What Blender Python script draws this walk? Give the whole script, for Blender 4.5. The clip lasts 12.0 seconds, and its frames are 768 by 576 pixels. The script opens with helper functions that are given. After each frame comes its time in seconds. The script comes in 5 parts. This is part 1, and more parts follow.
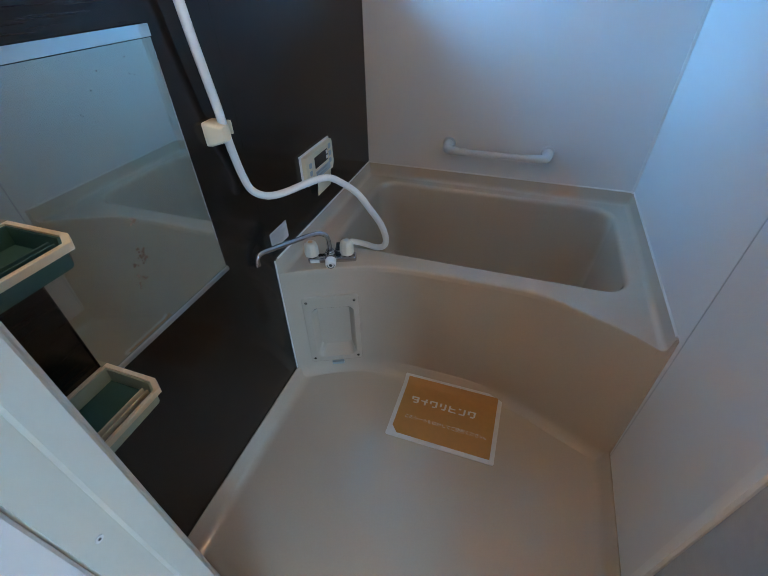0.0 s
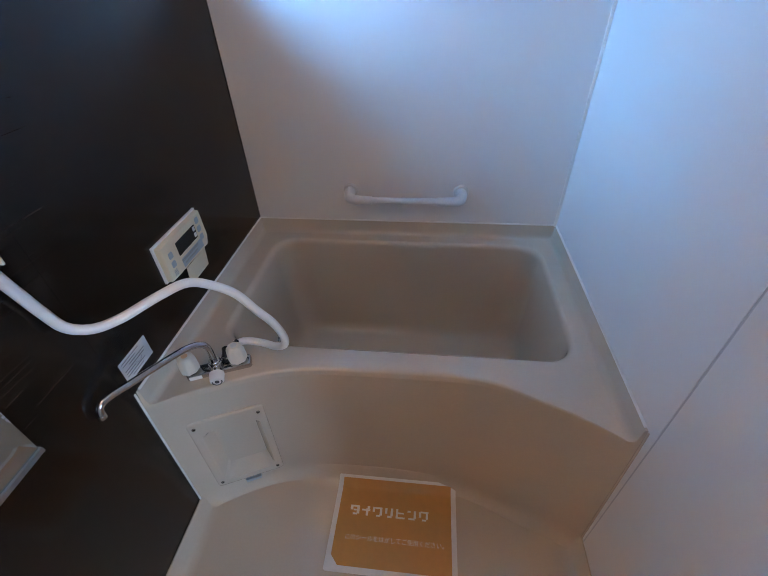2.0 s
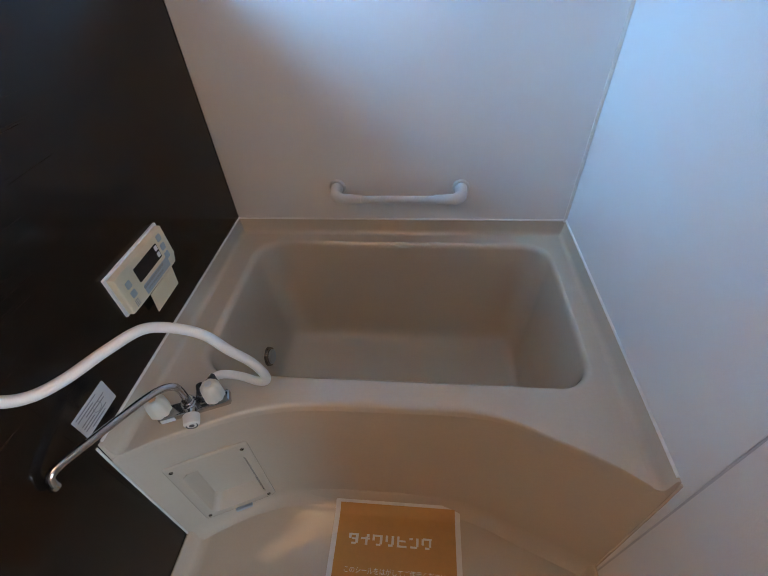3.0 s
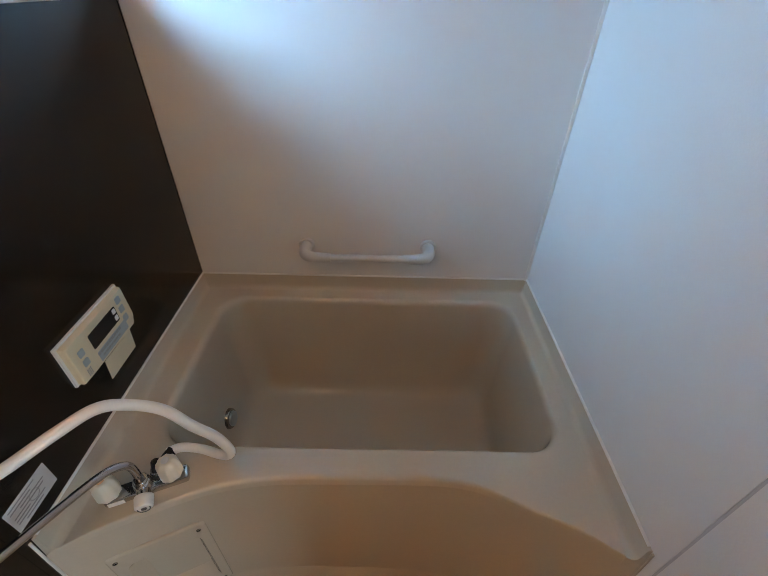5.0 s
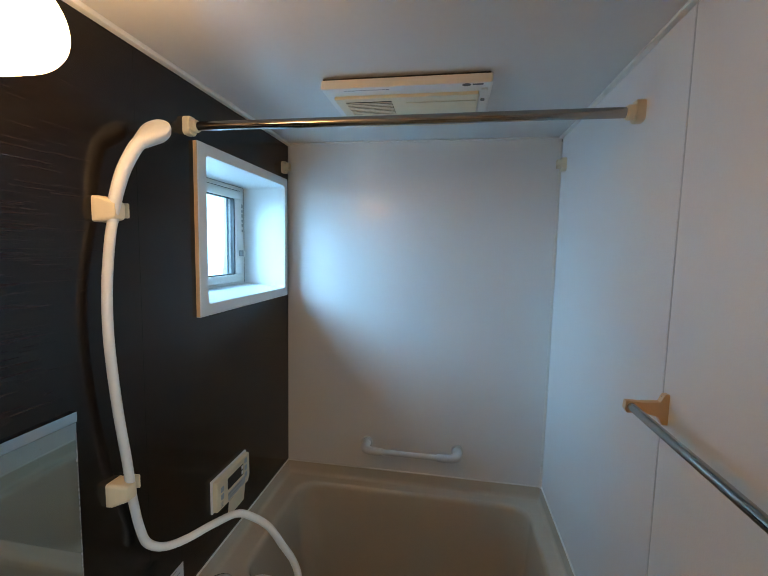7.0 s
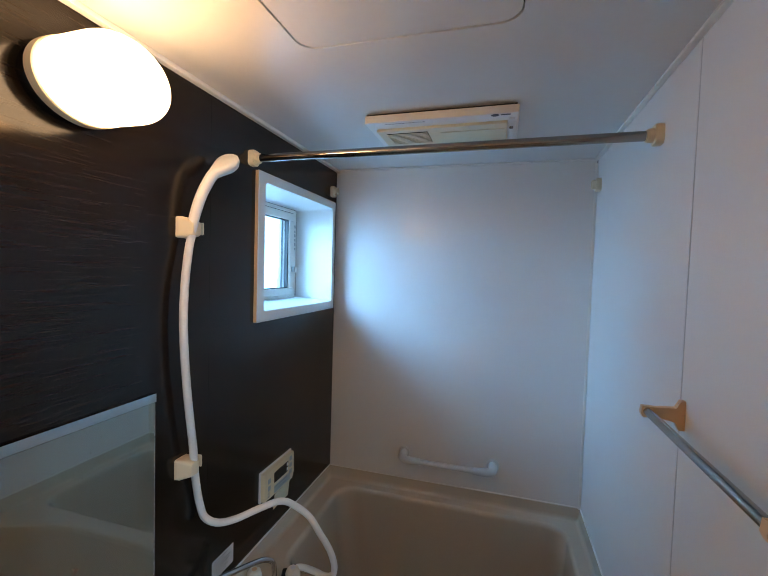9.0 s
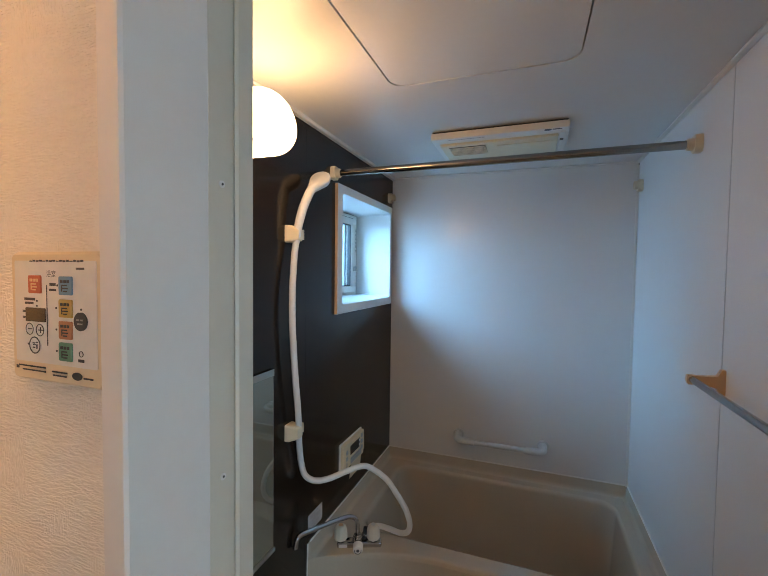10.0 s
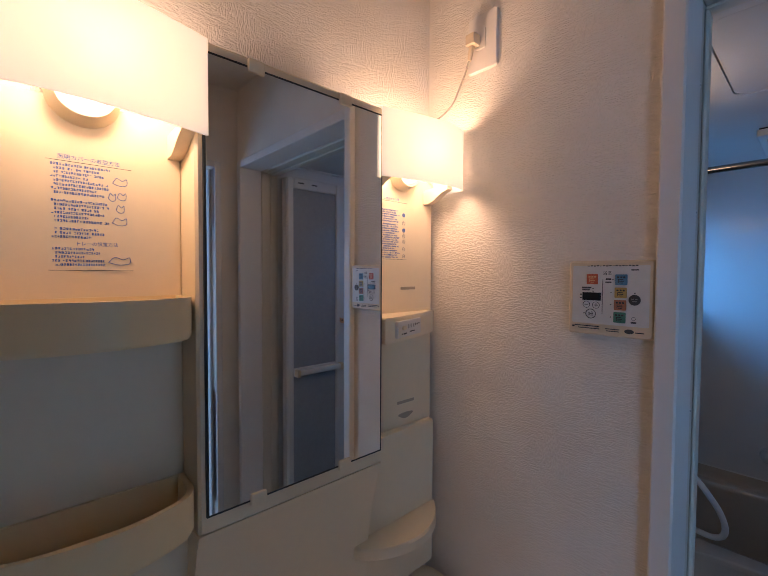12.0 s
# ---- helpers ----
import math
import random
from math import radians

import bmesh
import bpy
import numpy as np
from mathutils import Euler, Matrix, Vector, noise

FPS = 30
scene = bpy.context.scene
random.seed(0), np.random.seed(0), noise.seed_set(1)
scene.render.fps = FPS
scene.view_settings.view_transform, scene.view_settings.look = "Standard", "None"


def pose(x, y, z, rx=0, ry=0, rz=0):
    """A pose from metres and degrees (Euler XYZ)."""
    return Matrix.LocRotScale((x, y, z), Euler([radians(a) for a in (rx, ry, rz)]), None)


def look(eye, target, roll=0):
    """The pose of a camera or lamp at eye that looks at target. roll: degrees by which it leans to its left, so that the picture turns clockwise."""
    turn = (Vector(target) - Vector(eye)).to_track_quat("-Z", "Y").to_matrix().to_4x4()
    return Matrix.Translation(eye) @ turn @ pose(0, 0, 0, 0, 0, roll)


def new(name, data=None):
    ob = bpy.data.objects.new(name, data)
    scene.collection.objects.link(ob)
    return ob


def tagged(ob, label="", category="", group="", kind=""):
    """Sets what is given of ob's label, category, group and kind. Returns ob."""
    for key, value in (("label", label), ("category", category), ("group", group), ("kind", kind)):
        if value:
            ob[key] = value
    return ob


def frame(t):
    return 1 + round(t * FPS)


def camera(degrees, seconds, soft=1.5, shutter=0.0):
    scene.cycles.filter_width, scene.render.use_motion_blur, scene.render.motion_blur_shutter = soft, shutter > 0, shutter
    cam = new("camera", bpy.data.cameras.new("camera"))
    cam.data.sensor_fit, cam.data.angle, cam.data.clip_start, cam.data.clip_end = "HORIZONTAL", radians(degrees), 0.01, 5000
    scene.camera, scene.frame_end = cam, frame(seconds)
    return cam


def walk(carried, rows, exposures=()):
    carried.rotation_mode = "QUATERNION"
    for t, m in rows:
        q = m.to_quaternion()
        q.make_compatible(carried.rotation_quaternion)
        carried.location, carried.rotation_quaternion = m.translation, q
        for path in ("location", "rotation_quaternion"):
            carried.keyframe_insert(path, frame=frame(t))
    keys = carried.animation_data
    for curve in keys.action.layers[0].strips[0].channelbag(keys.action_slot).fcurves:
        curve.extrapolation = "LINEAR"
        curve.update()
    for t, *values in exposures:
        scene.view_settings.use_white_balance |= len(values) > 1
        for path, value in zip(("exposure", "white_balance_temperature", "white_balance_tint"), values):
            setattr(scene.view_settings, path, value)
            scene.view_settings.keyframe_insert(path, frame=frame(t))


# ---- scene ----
cam = camera(87.5, 12.0, soft=0.9)
METRES, EYE, TILT, LEAN, TURN = 2.37, 1.32, 0.0, 0.0, 18.5
PATH = [
    (0, (0.055, -0.045, 1.363), (-0.472, 1.411, 0.098), -1.4),
    (0.5, (0.009, 0.072, 1.391), (-0.398, 1.626, 0.199), -0.9),
    (1, (-0.01, 0.134, 1.386), (-0.296, 1.739, 0.228), -0.7),
    (1.5, (0.012, 0.241, 1.377), (-0.209, 1.835, 0.189), -1.2),
    (2, (0.035, 0.338, 1.39), (-0.171, 1.886, 0.14), -2.2),
    (2.5, (0.051, 0.409, 1.414), (-0.166, 1.9, 0.099), -3.7),
    (3, (0.026, 0.533, 1.405), (-0.157, 1.982, 0.038), -3.6),
    (3.2, (0.011, 0.595, 1.405), (-0.14, 2.032, 0.022), -2.9),
    (4.8, (-0.007, 0.624, 1.417), (-0.007, 2.127, 0.098), 0.9),
    (5, (-0.003, 0.569, 1.451), (0.004, 2.157, 0.235), 1.4),
    (5.5, (0.058, 0.351, 1.567), (0.045, 2.137, 0.668), 2.3),
    (6, (0.054, 0.173, 1.634), (0.011, 2.099, 1.097), 2.9),
    (6.5, (0.069, 0.075, 1.639), (-0.126, 2.041, 1.323), 1.7),
    (7, (0.093, -0.029, 1.626), (-0.231, 1.935, 1.438), 1.2),
    (9, (0.155, -0.134, 1.602), (-0.404, 1.784, 1.518), 1.7),
    (9.5, (0.116, -0.217, 1.597), (-0.432, 1.705, 1.52), 1.5),
    (10, (0.077, -0.376, 1.583), (-0.611, 1.5, 1.503), 0.7),
    (10.2, (0.053, -0.462, 1.577), (-0.742, 1.371, 1.492), 0.2),
    (10.5, (-0.004, -0.564, 1.581), (-0.968, 1.186, 1.484), -0.3),
    (11, (-0.07, -0.694, 1.585), (-1.322, 0.864, 1.49), -0.9),
    (11.5, (-0.116, -0.794, 1.579), (-1.541, 0.608, 1.51), -0.4),
    (12, (-0.112, -0.87, 1.574), (-1.588, 0.478, 1.503), 0.3),
]

# ---- light, world, exposure ----
EXPO = [(0.0, 0.56, 6900, 12), (1.0, 0.78, 7100, 19), (2.0, 0.76, 7400, 25), (2.5, 0.78, 7950, 24), (5.0, 0.64, 10700, 24), (5.5, 0.23, 10700, 22),
        (6.0, 0.11, 10600, 17), (6.5, 0.10, 10500, 16), (9.0, 0.16, 8800, 20), (9.5, 0.07, 8800, 21), (10.0, -0.04, 9300, 19), (10.5, -0.84, 9000, 26),
        (11.0, -1.03, 7700, 24), (12.0, -1.26, 5750, 19)]
walk(cam, [(t, look(eye, target, roll)) for t, eye, target, roll in PATH], EXPO)

world = bpy.data.worlds.new("world")
scene.world = world
world.use_nodes = True
_wn = world.node_tree.nodes
_sky = _wn.new("ShaderNodeTexSky")
_sky.sky_type = "NISHITA"
_sky.sun_disc = False
_sky.sun_elevation = radians(40)
_sky.sun_rotation = radians(60)
world.node_tree.links.new(_sky.outputs[0], _wn["Background"].inputs[0])
_wn["Background"].inputs[1].default_value = 0.1

_sun = bpy.data.lights.new("sun", "SUN")
_sun.energy, _sun.angle, _sun.color = 3.0, radians(0.5), (1.0, 0.95, 0.88)
sun = new("sun", _sun)
sun.matrix_world = look((0, 0, 0), (-math.cos(radians(40)) * 0.9, -0.5, -math.sin(radians(40))))


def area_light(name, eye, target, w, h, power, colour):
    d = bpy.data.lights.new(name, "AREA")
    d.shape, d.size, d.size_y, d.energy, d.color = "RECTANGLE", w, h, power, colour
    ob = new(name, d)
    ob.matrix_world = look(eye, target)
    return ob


def point_light(name, where, radius, power, colour):
    d = bpy.data.lights.new(name, "POINT")
    d.shadow_soft_size, d.energy, d.color = radius, power, colour
    ob = new(name, d)
    ob.location = where
    return ob


WARM = (1.0, 0.62, 0.33)
DAY = (0.115, 0.46, 1.0)
TUNGSTEN = (1.0, 0.60, 0.33)
area_light("window_daylight", (-0.935, 1.42, 1.68), (0, 1.42, 1.60), 0.52, 0.42, 5.0, DAY)
area_light("sky_daylight", (-1.65, 0.98, 2.10), (-0.80, 1.45, 1.66), 1.1, 0.8, 95.0, DAY)
# unseen warm fill lamp, added behind the hall door to brighten hall and dressing room
area_light("hall_fill", (1.30, 1.285, 1.5), (1.15, 0, 1.3), 0.98, 1.18, 200.0, (1.0, 0.85, 0.69))
# unseen blue fill lamp, added south of the hall to brighten its doors
area_light("hall_side_fill", (1.70, -1.75, 1.20), (1.70, 0, 1.0), 0.8, 1.6, 66.0, (0.30, 0.60, 1.0))
point_light("lamp_glow_bath", (-0.46, 0.463, 1.932), 0.05, 1.5, WARM)
point_light("lamp_glow_vanity", (-0.705, -0.235, 1.826), 0.040, 9.0, TUNGSTEN)
point_light("lamp_glow_vanity", (-0.705, -0.80, 1.826), 0.040, 9.0, TUNGSTEN)


# ---- materials ----
def base_material(name):
    m = bpy.data.materials.new(name)
    m.use_nodes = True
    return m, m.node_tree.nodes, m.node_tree.links, m.node_tree.nodes["Principled BSDF"]


def surface(name, colour, rough, metal=0.0, grain=0.04, scale=60.0, bump=0.0, bump_scale=300.0, stain=0.04,
            stretch=(1, 1, 1), coat=0.0, rough_var=0.015):
    """A material whose colour varies at two scales, with fine relief."""
    m, n, l, p = base_material(name)
    tc = n.new("ShaderNodeTexCoord")
    mp = n.new("ShaderNodeMapping")
    mp.inputs["Scale"].default_value = stretch
    l.new(tc.outputs["Object"], mp.inputs[0])
    big = n.new("ShaderNodeTexNoise")
    big.inputs["Scale"].default_value = 2.3
    big.inputs["Detail"].default_value = 5
    l.new(tc.outputs["Object"], big.inputs[0])
    fine = n.new("ShaderNodeTexNoise")
    fine.inputs["Scale"].default_value = scale
    fine.inputs["Detail"].default_value = 4
    l.new(mp.outputs[0], fine.inputs[0])
    def ranged(src, lo, hi):
        r = n.new("ShaderNodeMapRange")
        r.inputs["From Min"].default_value, r.inputs["From Max"].default_value = 0.3, 0.7
        r.inputs["To Min"].default_value, r.inputs["To Max"].default_value = lo, hi
        l.new(src, r.inputs[0])
        return r.outputs[0]
    mul = n.new("ShaderNodeMath")
    mul.operation = "MULTIPLY"
    l.new(ranged(big.outputs[0], 1 - stain, 1 + stain), mul.inputs[0])
    l.new(ranged(fine.outputs[0], 1 - grain, 1 + grain), mul.inputs[1])
    vm = n.new("ShaderNodeVectorMath")
    vm.operation = "SCALE"
    vm.inputs[0].default_value = colour
    l.new(mul.outputs[0], vm.inputs["Scale"])
    l.new(vm.outputs[0], p.inputs["Base Color"])
    l.new(ranged(big.outputs[0], max(0.02, rough - rough_var), rough + rough_var), p.inputs["Roughness"])
    p.inputs["Metallic"].default_value = metal
    p.inputs["Coat Weight"].default_value = coat
    p.inputs["Coat Roughness"].default_value = 0.07
    if bump:
        tex = n.new("ShaderNodeTexNoise")
        tex.inputs["Scale"].default_value = bump_scale
        tex.inputs["Detail"].default_value = 3
        l.new(mp.outputs[0], tex.inputs[0])
        b = n.new("ShaderNodeBump")
        b.inputs["Strength"].default_value = bump
        b.inputs["Distance"].default_value = 0.001
        l.new(tex.outputs[0], b.inputs["Height"])
        l.new(b.outputs[0], p.inputs["Normal"])
    return m


def laminate(name):
    """Dark brown board with long horizontal grain under a gloss film."""
    m, n, l, p = base_material(name)
    tc = n.new("ShaderNodeTexCoord")
    mp = n.new("ShaderNodeMapping")
    mp.inputs["Scale"].default_value = (1.0, 1.6, 60.0)
    l.new(tc.outputs["Object"], mp.inputs[0])
    g = n.new("ShaderNodeTexNoise")
    g.inputs["Scale"].default_value = 3.0
    g.inputs["Detail"].default_value = 8
    g.inputs["Roughness"].default_value = 0.7
    g.inputs["Distortion"].default_value = 0.4
    l.new(mp.outputs[0], g.inputs[0])
    cr = n.new("ShaderNodeValToRGB")
    e = cr.color_ramp.elements
    e[0].position, e[0].color = 0.33, (0.0045, 0.0036, 0.0034, 1)
    e[1].position, e[1].color = 0.72, (0.0230, 0.0142, 0.0098, 1)
    l.new(g.outputs[0], cr.inputs[0])
    l.new(cr.outputs[0], p.inputs["Base Color"])
    r = n.new("ShaderNodeMapRange")
    p.inputs["Specular IOR Level"].default_value = 0.36
    r.inputs["To Min"].default_value, r.inputs["To Max"].default_value = 0.13, 0.19
    l.new(g.outputs[0], r.inputs[0])
    l.new(r.outputs[0], p.inputs["Roughness"])
    b = n.new("ShaderNodeBump")
    b.inputs["Strength"].default_value = 0.02
    b.inputs["Distance"].default_value = 0.001
    l.new(g.outputs[0], b.inputs["Height"])
    l.new(b.outputs[0], p.inputs["Normal"])
    return m


def wallpaper(name):
    """Off-white vinyl wallpaper, combed in short strokes that lie level in some patches and upright in others."""
    m, n, l, p = base_material(name)
    tc = n.new("ShaderNodeTexCoord")

    def strokes(scale, distortion):
        mp = n.new("ShaderNodeMapping")
        mp.inputs["Scale"].default_value = scale
        l.new(tc.outputs["Object"], mp.inputs[0])
        g = n.new("ShaderNodeTexNoise")
        g.inputs["Scale"].default_value = 1.0
        g.inputs["Detail"].default_value = 2
        g.inputs["Distortion"].default_value = distortion
        l.new(mp.outputs[0], g.inputs[0])
        return g.outputs[0]

    level, upright = strokes((105.0, 105.0, 430.0), 0.25), strokes((400.0, 400.0, 115.0), 0.25)
    patch = n.new("ShaderNodeTexNoise")
    patch.inputs["Scale"].default_value = 16.0
    patch.inputs["Detail"].default_value = 2
    l.new(tc.outputs["Object"], patch.inputs[0])
    which = n.new("ShaderNodeMapRange")
    which.inputs["From Min"].default_value, which.inputs["From Max"].default_value = 0.53, 0.66
    l.new(patch.outputs[0], which.inputs[0])
    mix = n.new("ShaderNodeMix")
    l.new(which.outputs[0], mix.inputs["Factor"])
    l.new(level, mix.inputs["A"])
    l.new(upright, mix.inputs["B"])
    edge = n.new("ShaderNodeMapRange")
    edge.interpolation_type = "SMOOTHSTEP"
    edge.inputs["From Min"].default_value, edge.inputs["From Max"].default_value = 0.36, 0.64
    l.new(mix.outputs["Result"], edge.inputs[0])
    big = n.new("ShaderNodeTexNoise")
    big.inputs["Scale"].default_value = 5.0
    l.new(tc.outputs["Object"], big.inputs[0])
    cr = n.new("ShaderNodeValToRGB")
    e = cr.color_ramp.elements
    e[0].position, e[0].color = 0.3, (0.79, 0.735, 0.65, 1)
    e[1].position, e[1].color = 0.7, (0.86, 0.815, 0.74, 1)
    l.new(big.outputs[0], cr.inputs[0])
    l.new(cr.outputs[0], p.inputs["Base Color"])
    p.inputs["Roughness"].default_value = 0.68
    b = n.new("ShaderNodeBump")
    b.inputs["Strength"].default_value = 0.8
    b.inputs["Distance"].default_value = 0.0011
    l.new(edge.outputs[0], b.inputs["Height"])
    l.new(b.outputs[0], p.inputs["Normal"])
    return m


def glowing(name, colour, strength):
    m, n, l, p = base_material(name)
    p.inputs["Base Color"].default_value = (0.8, 0.76, 0.7, 1)
    p.inputs["Roughness"].default_value = 0.3
    p.inputs["Emission Color"].default_value = (*colour, 1)
    p.inputs["Emission Strength"].default_value = strength
    return m


def opal(name):
    """Milk glass that passes and scatters the light of the bulb behind it."""
    m, n, l, p = base_material(name)
    out = n["Material Output"]
    t = n.new("ShaderNodeBsdfTranslucent")
    t.inputs[0].default_value = (0.78, 0.74, 0.67, 1)
    p.inputs["Base Color"].default_value = (0.85, 0.82, 0.76, 1)
    p.inputs["Roughness"].default_value = 0.35
    p.inputs["Emission Color"].default_value = (1.0, 0.80, 0.60, 1)
    p.inputs["Emission Strength"].default_value = 1.75
    mx = n.new("ShaderNodeMixShader")
    mx.inputs[0].default_value = 0.58
    l.new(p.outputs[0], mx.inputs[1])
    l.new(t.outputs[0], mx.inputs[2])
    l.new(mx.outputs[0], out.inputs[0])
    return m


def clear_glass(name, rough=0.0, tint=(1, 1, 1)):
    m, n, l, p = base_material(name)
    p.inputs["Base Color"].default_value = (*tint, 1)
    p.inputs["Roughness"].default_value = rough
    p.inputs["Transmission Weight"].default_value = 1.0
    p.inputs["IOR"].default_value = 1.45
    return m


M_DARK = laminate("dark_laminate")
M_WHITE = surface("white_panel", (0.74, 0.72, 0.69), 0.33, grain=0.015, scale=400, bump=0.35, bump_scale=230, stain=0.015, coat=0.30)
M_HANDLE = surface("ivory_plastic", (0.72, 0.64, 0.52), 0.34, grain=0.015, stain=0.06)
M_BACKING = surface("board", (0.35, 0.33, 0.30), 0.8, stain=0.1)
M_JOINT = surface("joint_strip", (0.50, 0.49, 0.48), 0.5, stain=0.1)
M_CEIL = surface("bath_ceiling", (0.66, 0.645, 0.62), 0.30, grain=0.01, stain=0.03, bump=0.05)
M_TUB = surface("tub_resin", (0.56, 0.470, 0.370), 0.15, grain=0.015, scale=150, stain=0.03, coat=0.3, rough_var=0.04)
M_CREAM = surface("cream_plastic", (0.74, 0.61, 0.42), 0.38, grain=0.02, stain=0.05, bump=0.05)
M_AGED = surface("aged_plastic", (0.76, 0.46, 0.25), 0.42, grain=0.03, stain=0.10, bump=0.05)
M_PLASTIC = surface("white_plastic", (0.78, 0.75, 0.70), 0.32, grain=0.015, stain=0.03)
M_GREYP = surface("grey_plastic", (0.62, 0.61, 0.59), 0.40, grain=0.02, stain=0.04, bump=0.06)
M_CHROME = surface("chrome", (0.52, 0.52, 0.53), 0.12, metal=1.0, grain=0.02, stain=0.06, rough_var=0.05)
M_STEEL = surface("steel_tube", (0.36, 0.335, 0.315), 0.13, metal=1.0, grain=0.05, stain=0.1, stretch=(0.2, 8, 8))
M_MIRROR = surface("mirror_silver", (0.50, 0.56, 0.52), 0.025, metal=1.0, grain=0.0, stain=0.015, rough_var=0.015)


def dulling_film(m, amount):
    """Mixes a thin grey-green diffuse layer over a mirror, which dulls its reflection."""
    n, l = m.node_tree.nodes, m.node_tree.links
    d = n.new("ShaderNodeBsdfDiffuse")
    d.inputs[0].default_value = (0.30, 0.33, 0.29, 1)
    mx = n.new("ShaderNodeMixShader")
    mx.inputs[0].default_value = amount
    l.new(n["Principled BSDF"].outputs[0], mx.inputs[1])
    l.new(d.outputs[0], mx.inputs[2])
    l.new(mx.outputs[0], n["Material Output"].inputs[0])


dulling_film(M_MIRROR, 0.30)
M_MIRROR2 = surface("mirror_clean", (0.88, 0.90, 0.89), 0.012, metal=1.0, grain=0.0, stain=0.005, rough_var=0.006)
M_EDGE = surface("dull_channel", (0.32, 0.34, 0.33), 0.35, metal=0.8)
M_PALEGREY = surface("grey_cable", (0.30, 0.28, 0.25), 0.5)
M_KEY = surface("pale_key", (0.36, 0.40, 0.41), 0.4)
M_BAND = surface("mirror_band", (0.60, 0.65, 0.64), 0.06, metal=1.0, grain=0.0, stain=0.03)
M_ALU = surface("aluminium", (0.62, 0.62, 0.62), 0.30, metal=0.9, grain=0.03, stain=0.08)
M_PAINT = surface("white_paint", (0.76, 0.74, 0.71), 0.38, grain=0.01, stain=0.03, bump=0.08, bump_scale=200)
M_PAPER = wallpaper("wallpaper")
M_FRAME = surface("cream_frame_paint", (0.66, 0.62, 0.53), 0.42, grain=0.012, stain=0.04, bump=0.08, bump_scale=200)
M_VANITY = surface("vanity_resin", (0.83, 0.720, 0.52), 0.32, grain=0.01, stain=0.02)
# tray yellow, with lamplight from the shades put into the colour
M_TRAY = surface("yellowed_lamplit_resin", (0.84, 0.68, 0.40), 0.30, grain=0.01, stain=0.05)
M_PALEGREEN = surface("pale_green_plastic", (0.42, 0.46, 0.34), 0.35, grain=0.02, stain=0.08)
M_BLACK = surface("black_plastic", (0.018, 0.018, 0.02), 0.25, stain=0.1)
M_RUBBER = surface("dark_gasket", (0.03, 0.03, 0.03), 0.6)
M_TEAL = surface("teal_plastic", (0.045, 0.12, 0.11), 0.24, grain=0.02, stain=0.1)
M_ORANGE = surface("orange_sheet", (0.56, 0.27, 0.075), 0.45, grain=0.03, stain=0.06)
M_SHEETWHITE = surface("white_film", (0.72, 0.70, 0.66), 0.35, stain=0.04)
M_PRINT = surface("white_print", (0.78, 0.76, 0.72), 0.5)
# shade of the washstand grooves, put into the colour of flat pieces
M_SLOT = surface("shaded_groove", (0.40, 0.35, 0.26), 0.5)
M_BLUEINK = surface("blue_print", (0.02, 0.11, 0.50), 0.5)
M_DARKINK = surface("dark_print", (0.05, 0.05, 0.05), 0.5)
M_GREYINK = surface("grey_print", (0.30, 0.29, 0.28), 0.5)
M_RED = surface("red_key", (0.55, 0.11, 0.05), 0.35)
M_BLUEKEY = surface("blue_key", (0.12, 0.25, 0.36), 0.35)
M_YELLOW = surface("yellow_key", (0.50, 0.33, 0.10), 0.35)
M_BROWNKEY = surface("brown_key", (0.45, 0.18, 0.10), 0.35)
M_GREEN = surface("green_key", (0.09, 0.26, 0.18), 0.35)
M_FLOOR = surface("floor_vinyl", (0.42, 0.31, 0.22), 0.4, grain=0.2, scale=20, stretch=(1, 12, 1), stain=0.12)
M_DOOR = surface("door_face", (0.62, 0.63, 0.64), 0.4, grain=0.02, stain=0.03)
M_LEAF = surface("frosted_panel", (0.34, 0.36, 0.39), 0.35, grain=0.04, stain=0.05, bump=0.3, bump_scale=160)
M_DAYPANE = clear_glass("window_glass", 0.06, (0.95, 0.99, 1.0))
M_OPAL = opal("opal_shade")
M_LAMP = glowing("lit_lamp_shade", (1.0, 0.76, 0.50), 9.0)
M_BULB = glowing("lit_bulb", (1.0, 0.82, 0.58), 14.0)
M_RUST = surface("rust_mark", (0.16, 0.10, 0.06), 0.7, stain=0.3)
M_COLD = surface("outside_render", (0.5, 0.5, 0.5), 0.8)


# ---- building helpers ----
ORIGIN = {}


def weighted_normals(me, angle):
    """Corner normals that lean to the larger faces, and break at edges sharper than the angle."""
    n = len(me.polygons)
    nor, area = np.zeros(n * 3), np.zeros(n)
    me.polygons.foreach_get("normal", nor)
    me.polygons.foreach_get("area", area)
    nor = nor.reshape(-1, 3)
    big = nor * area[:, None]
    at = [[] for _ in me.vertices]
    for p in me.polygons:
        for v in p.vertices:
            at[v].append(p.index)
    limit = math.cos(radians(angle))
    out = []
    for p in me.polygons:
        own = nor[p.index]
        for v in p.vertices:
            ids = at[v]
            keep = [i for i in ids if nor[i] @ own > limit]
            s = big[keep].sum(axis=0)
            L = math.sqrt(s @ s)
            out.append(tuple(s / L) if L > 1e-12 else tuple(own))
    return out


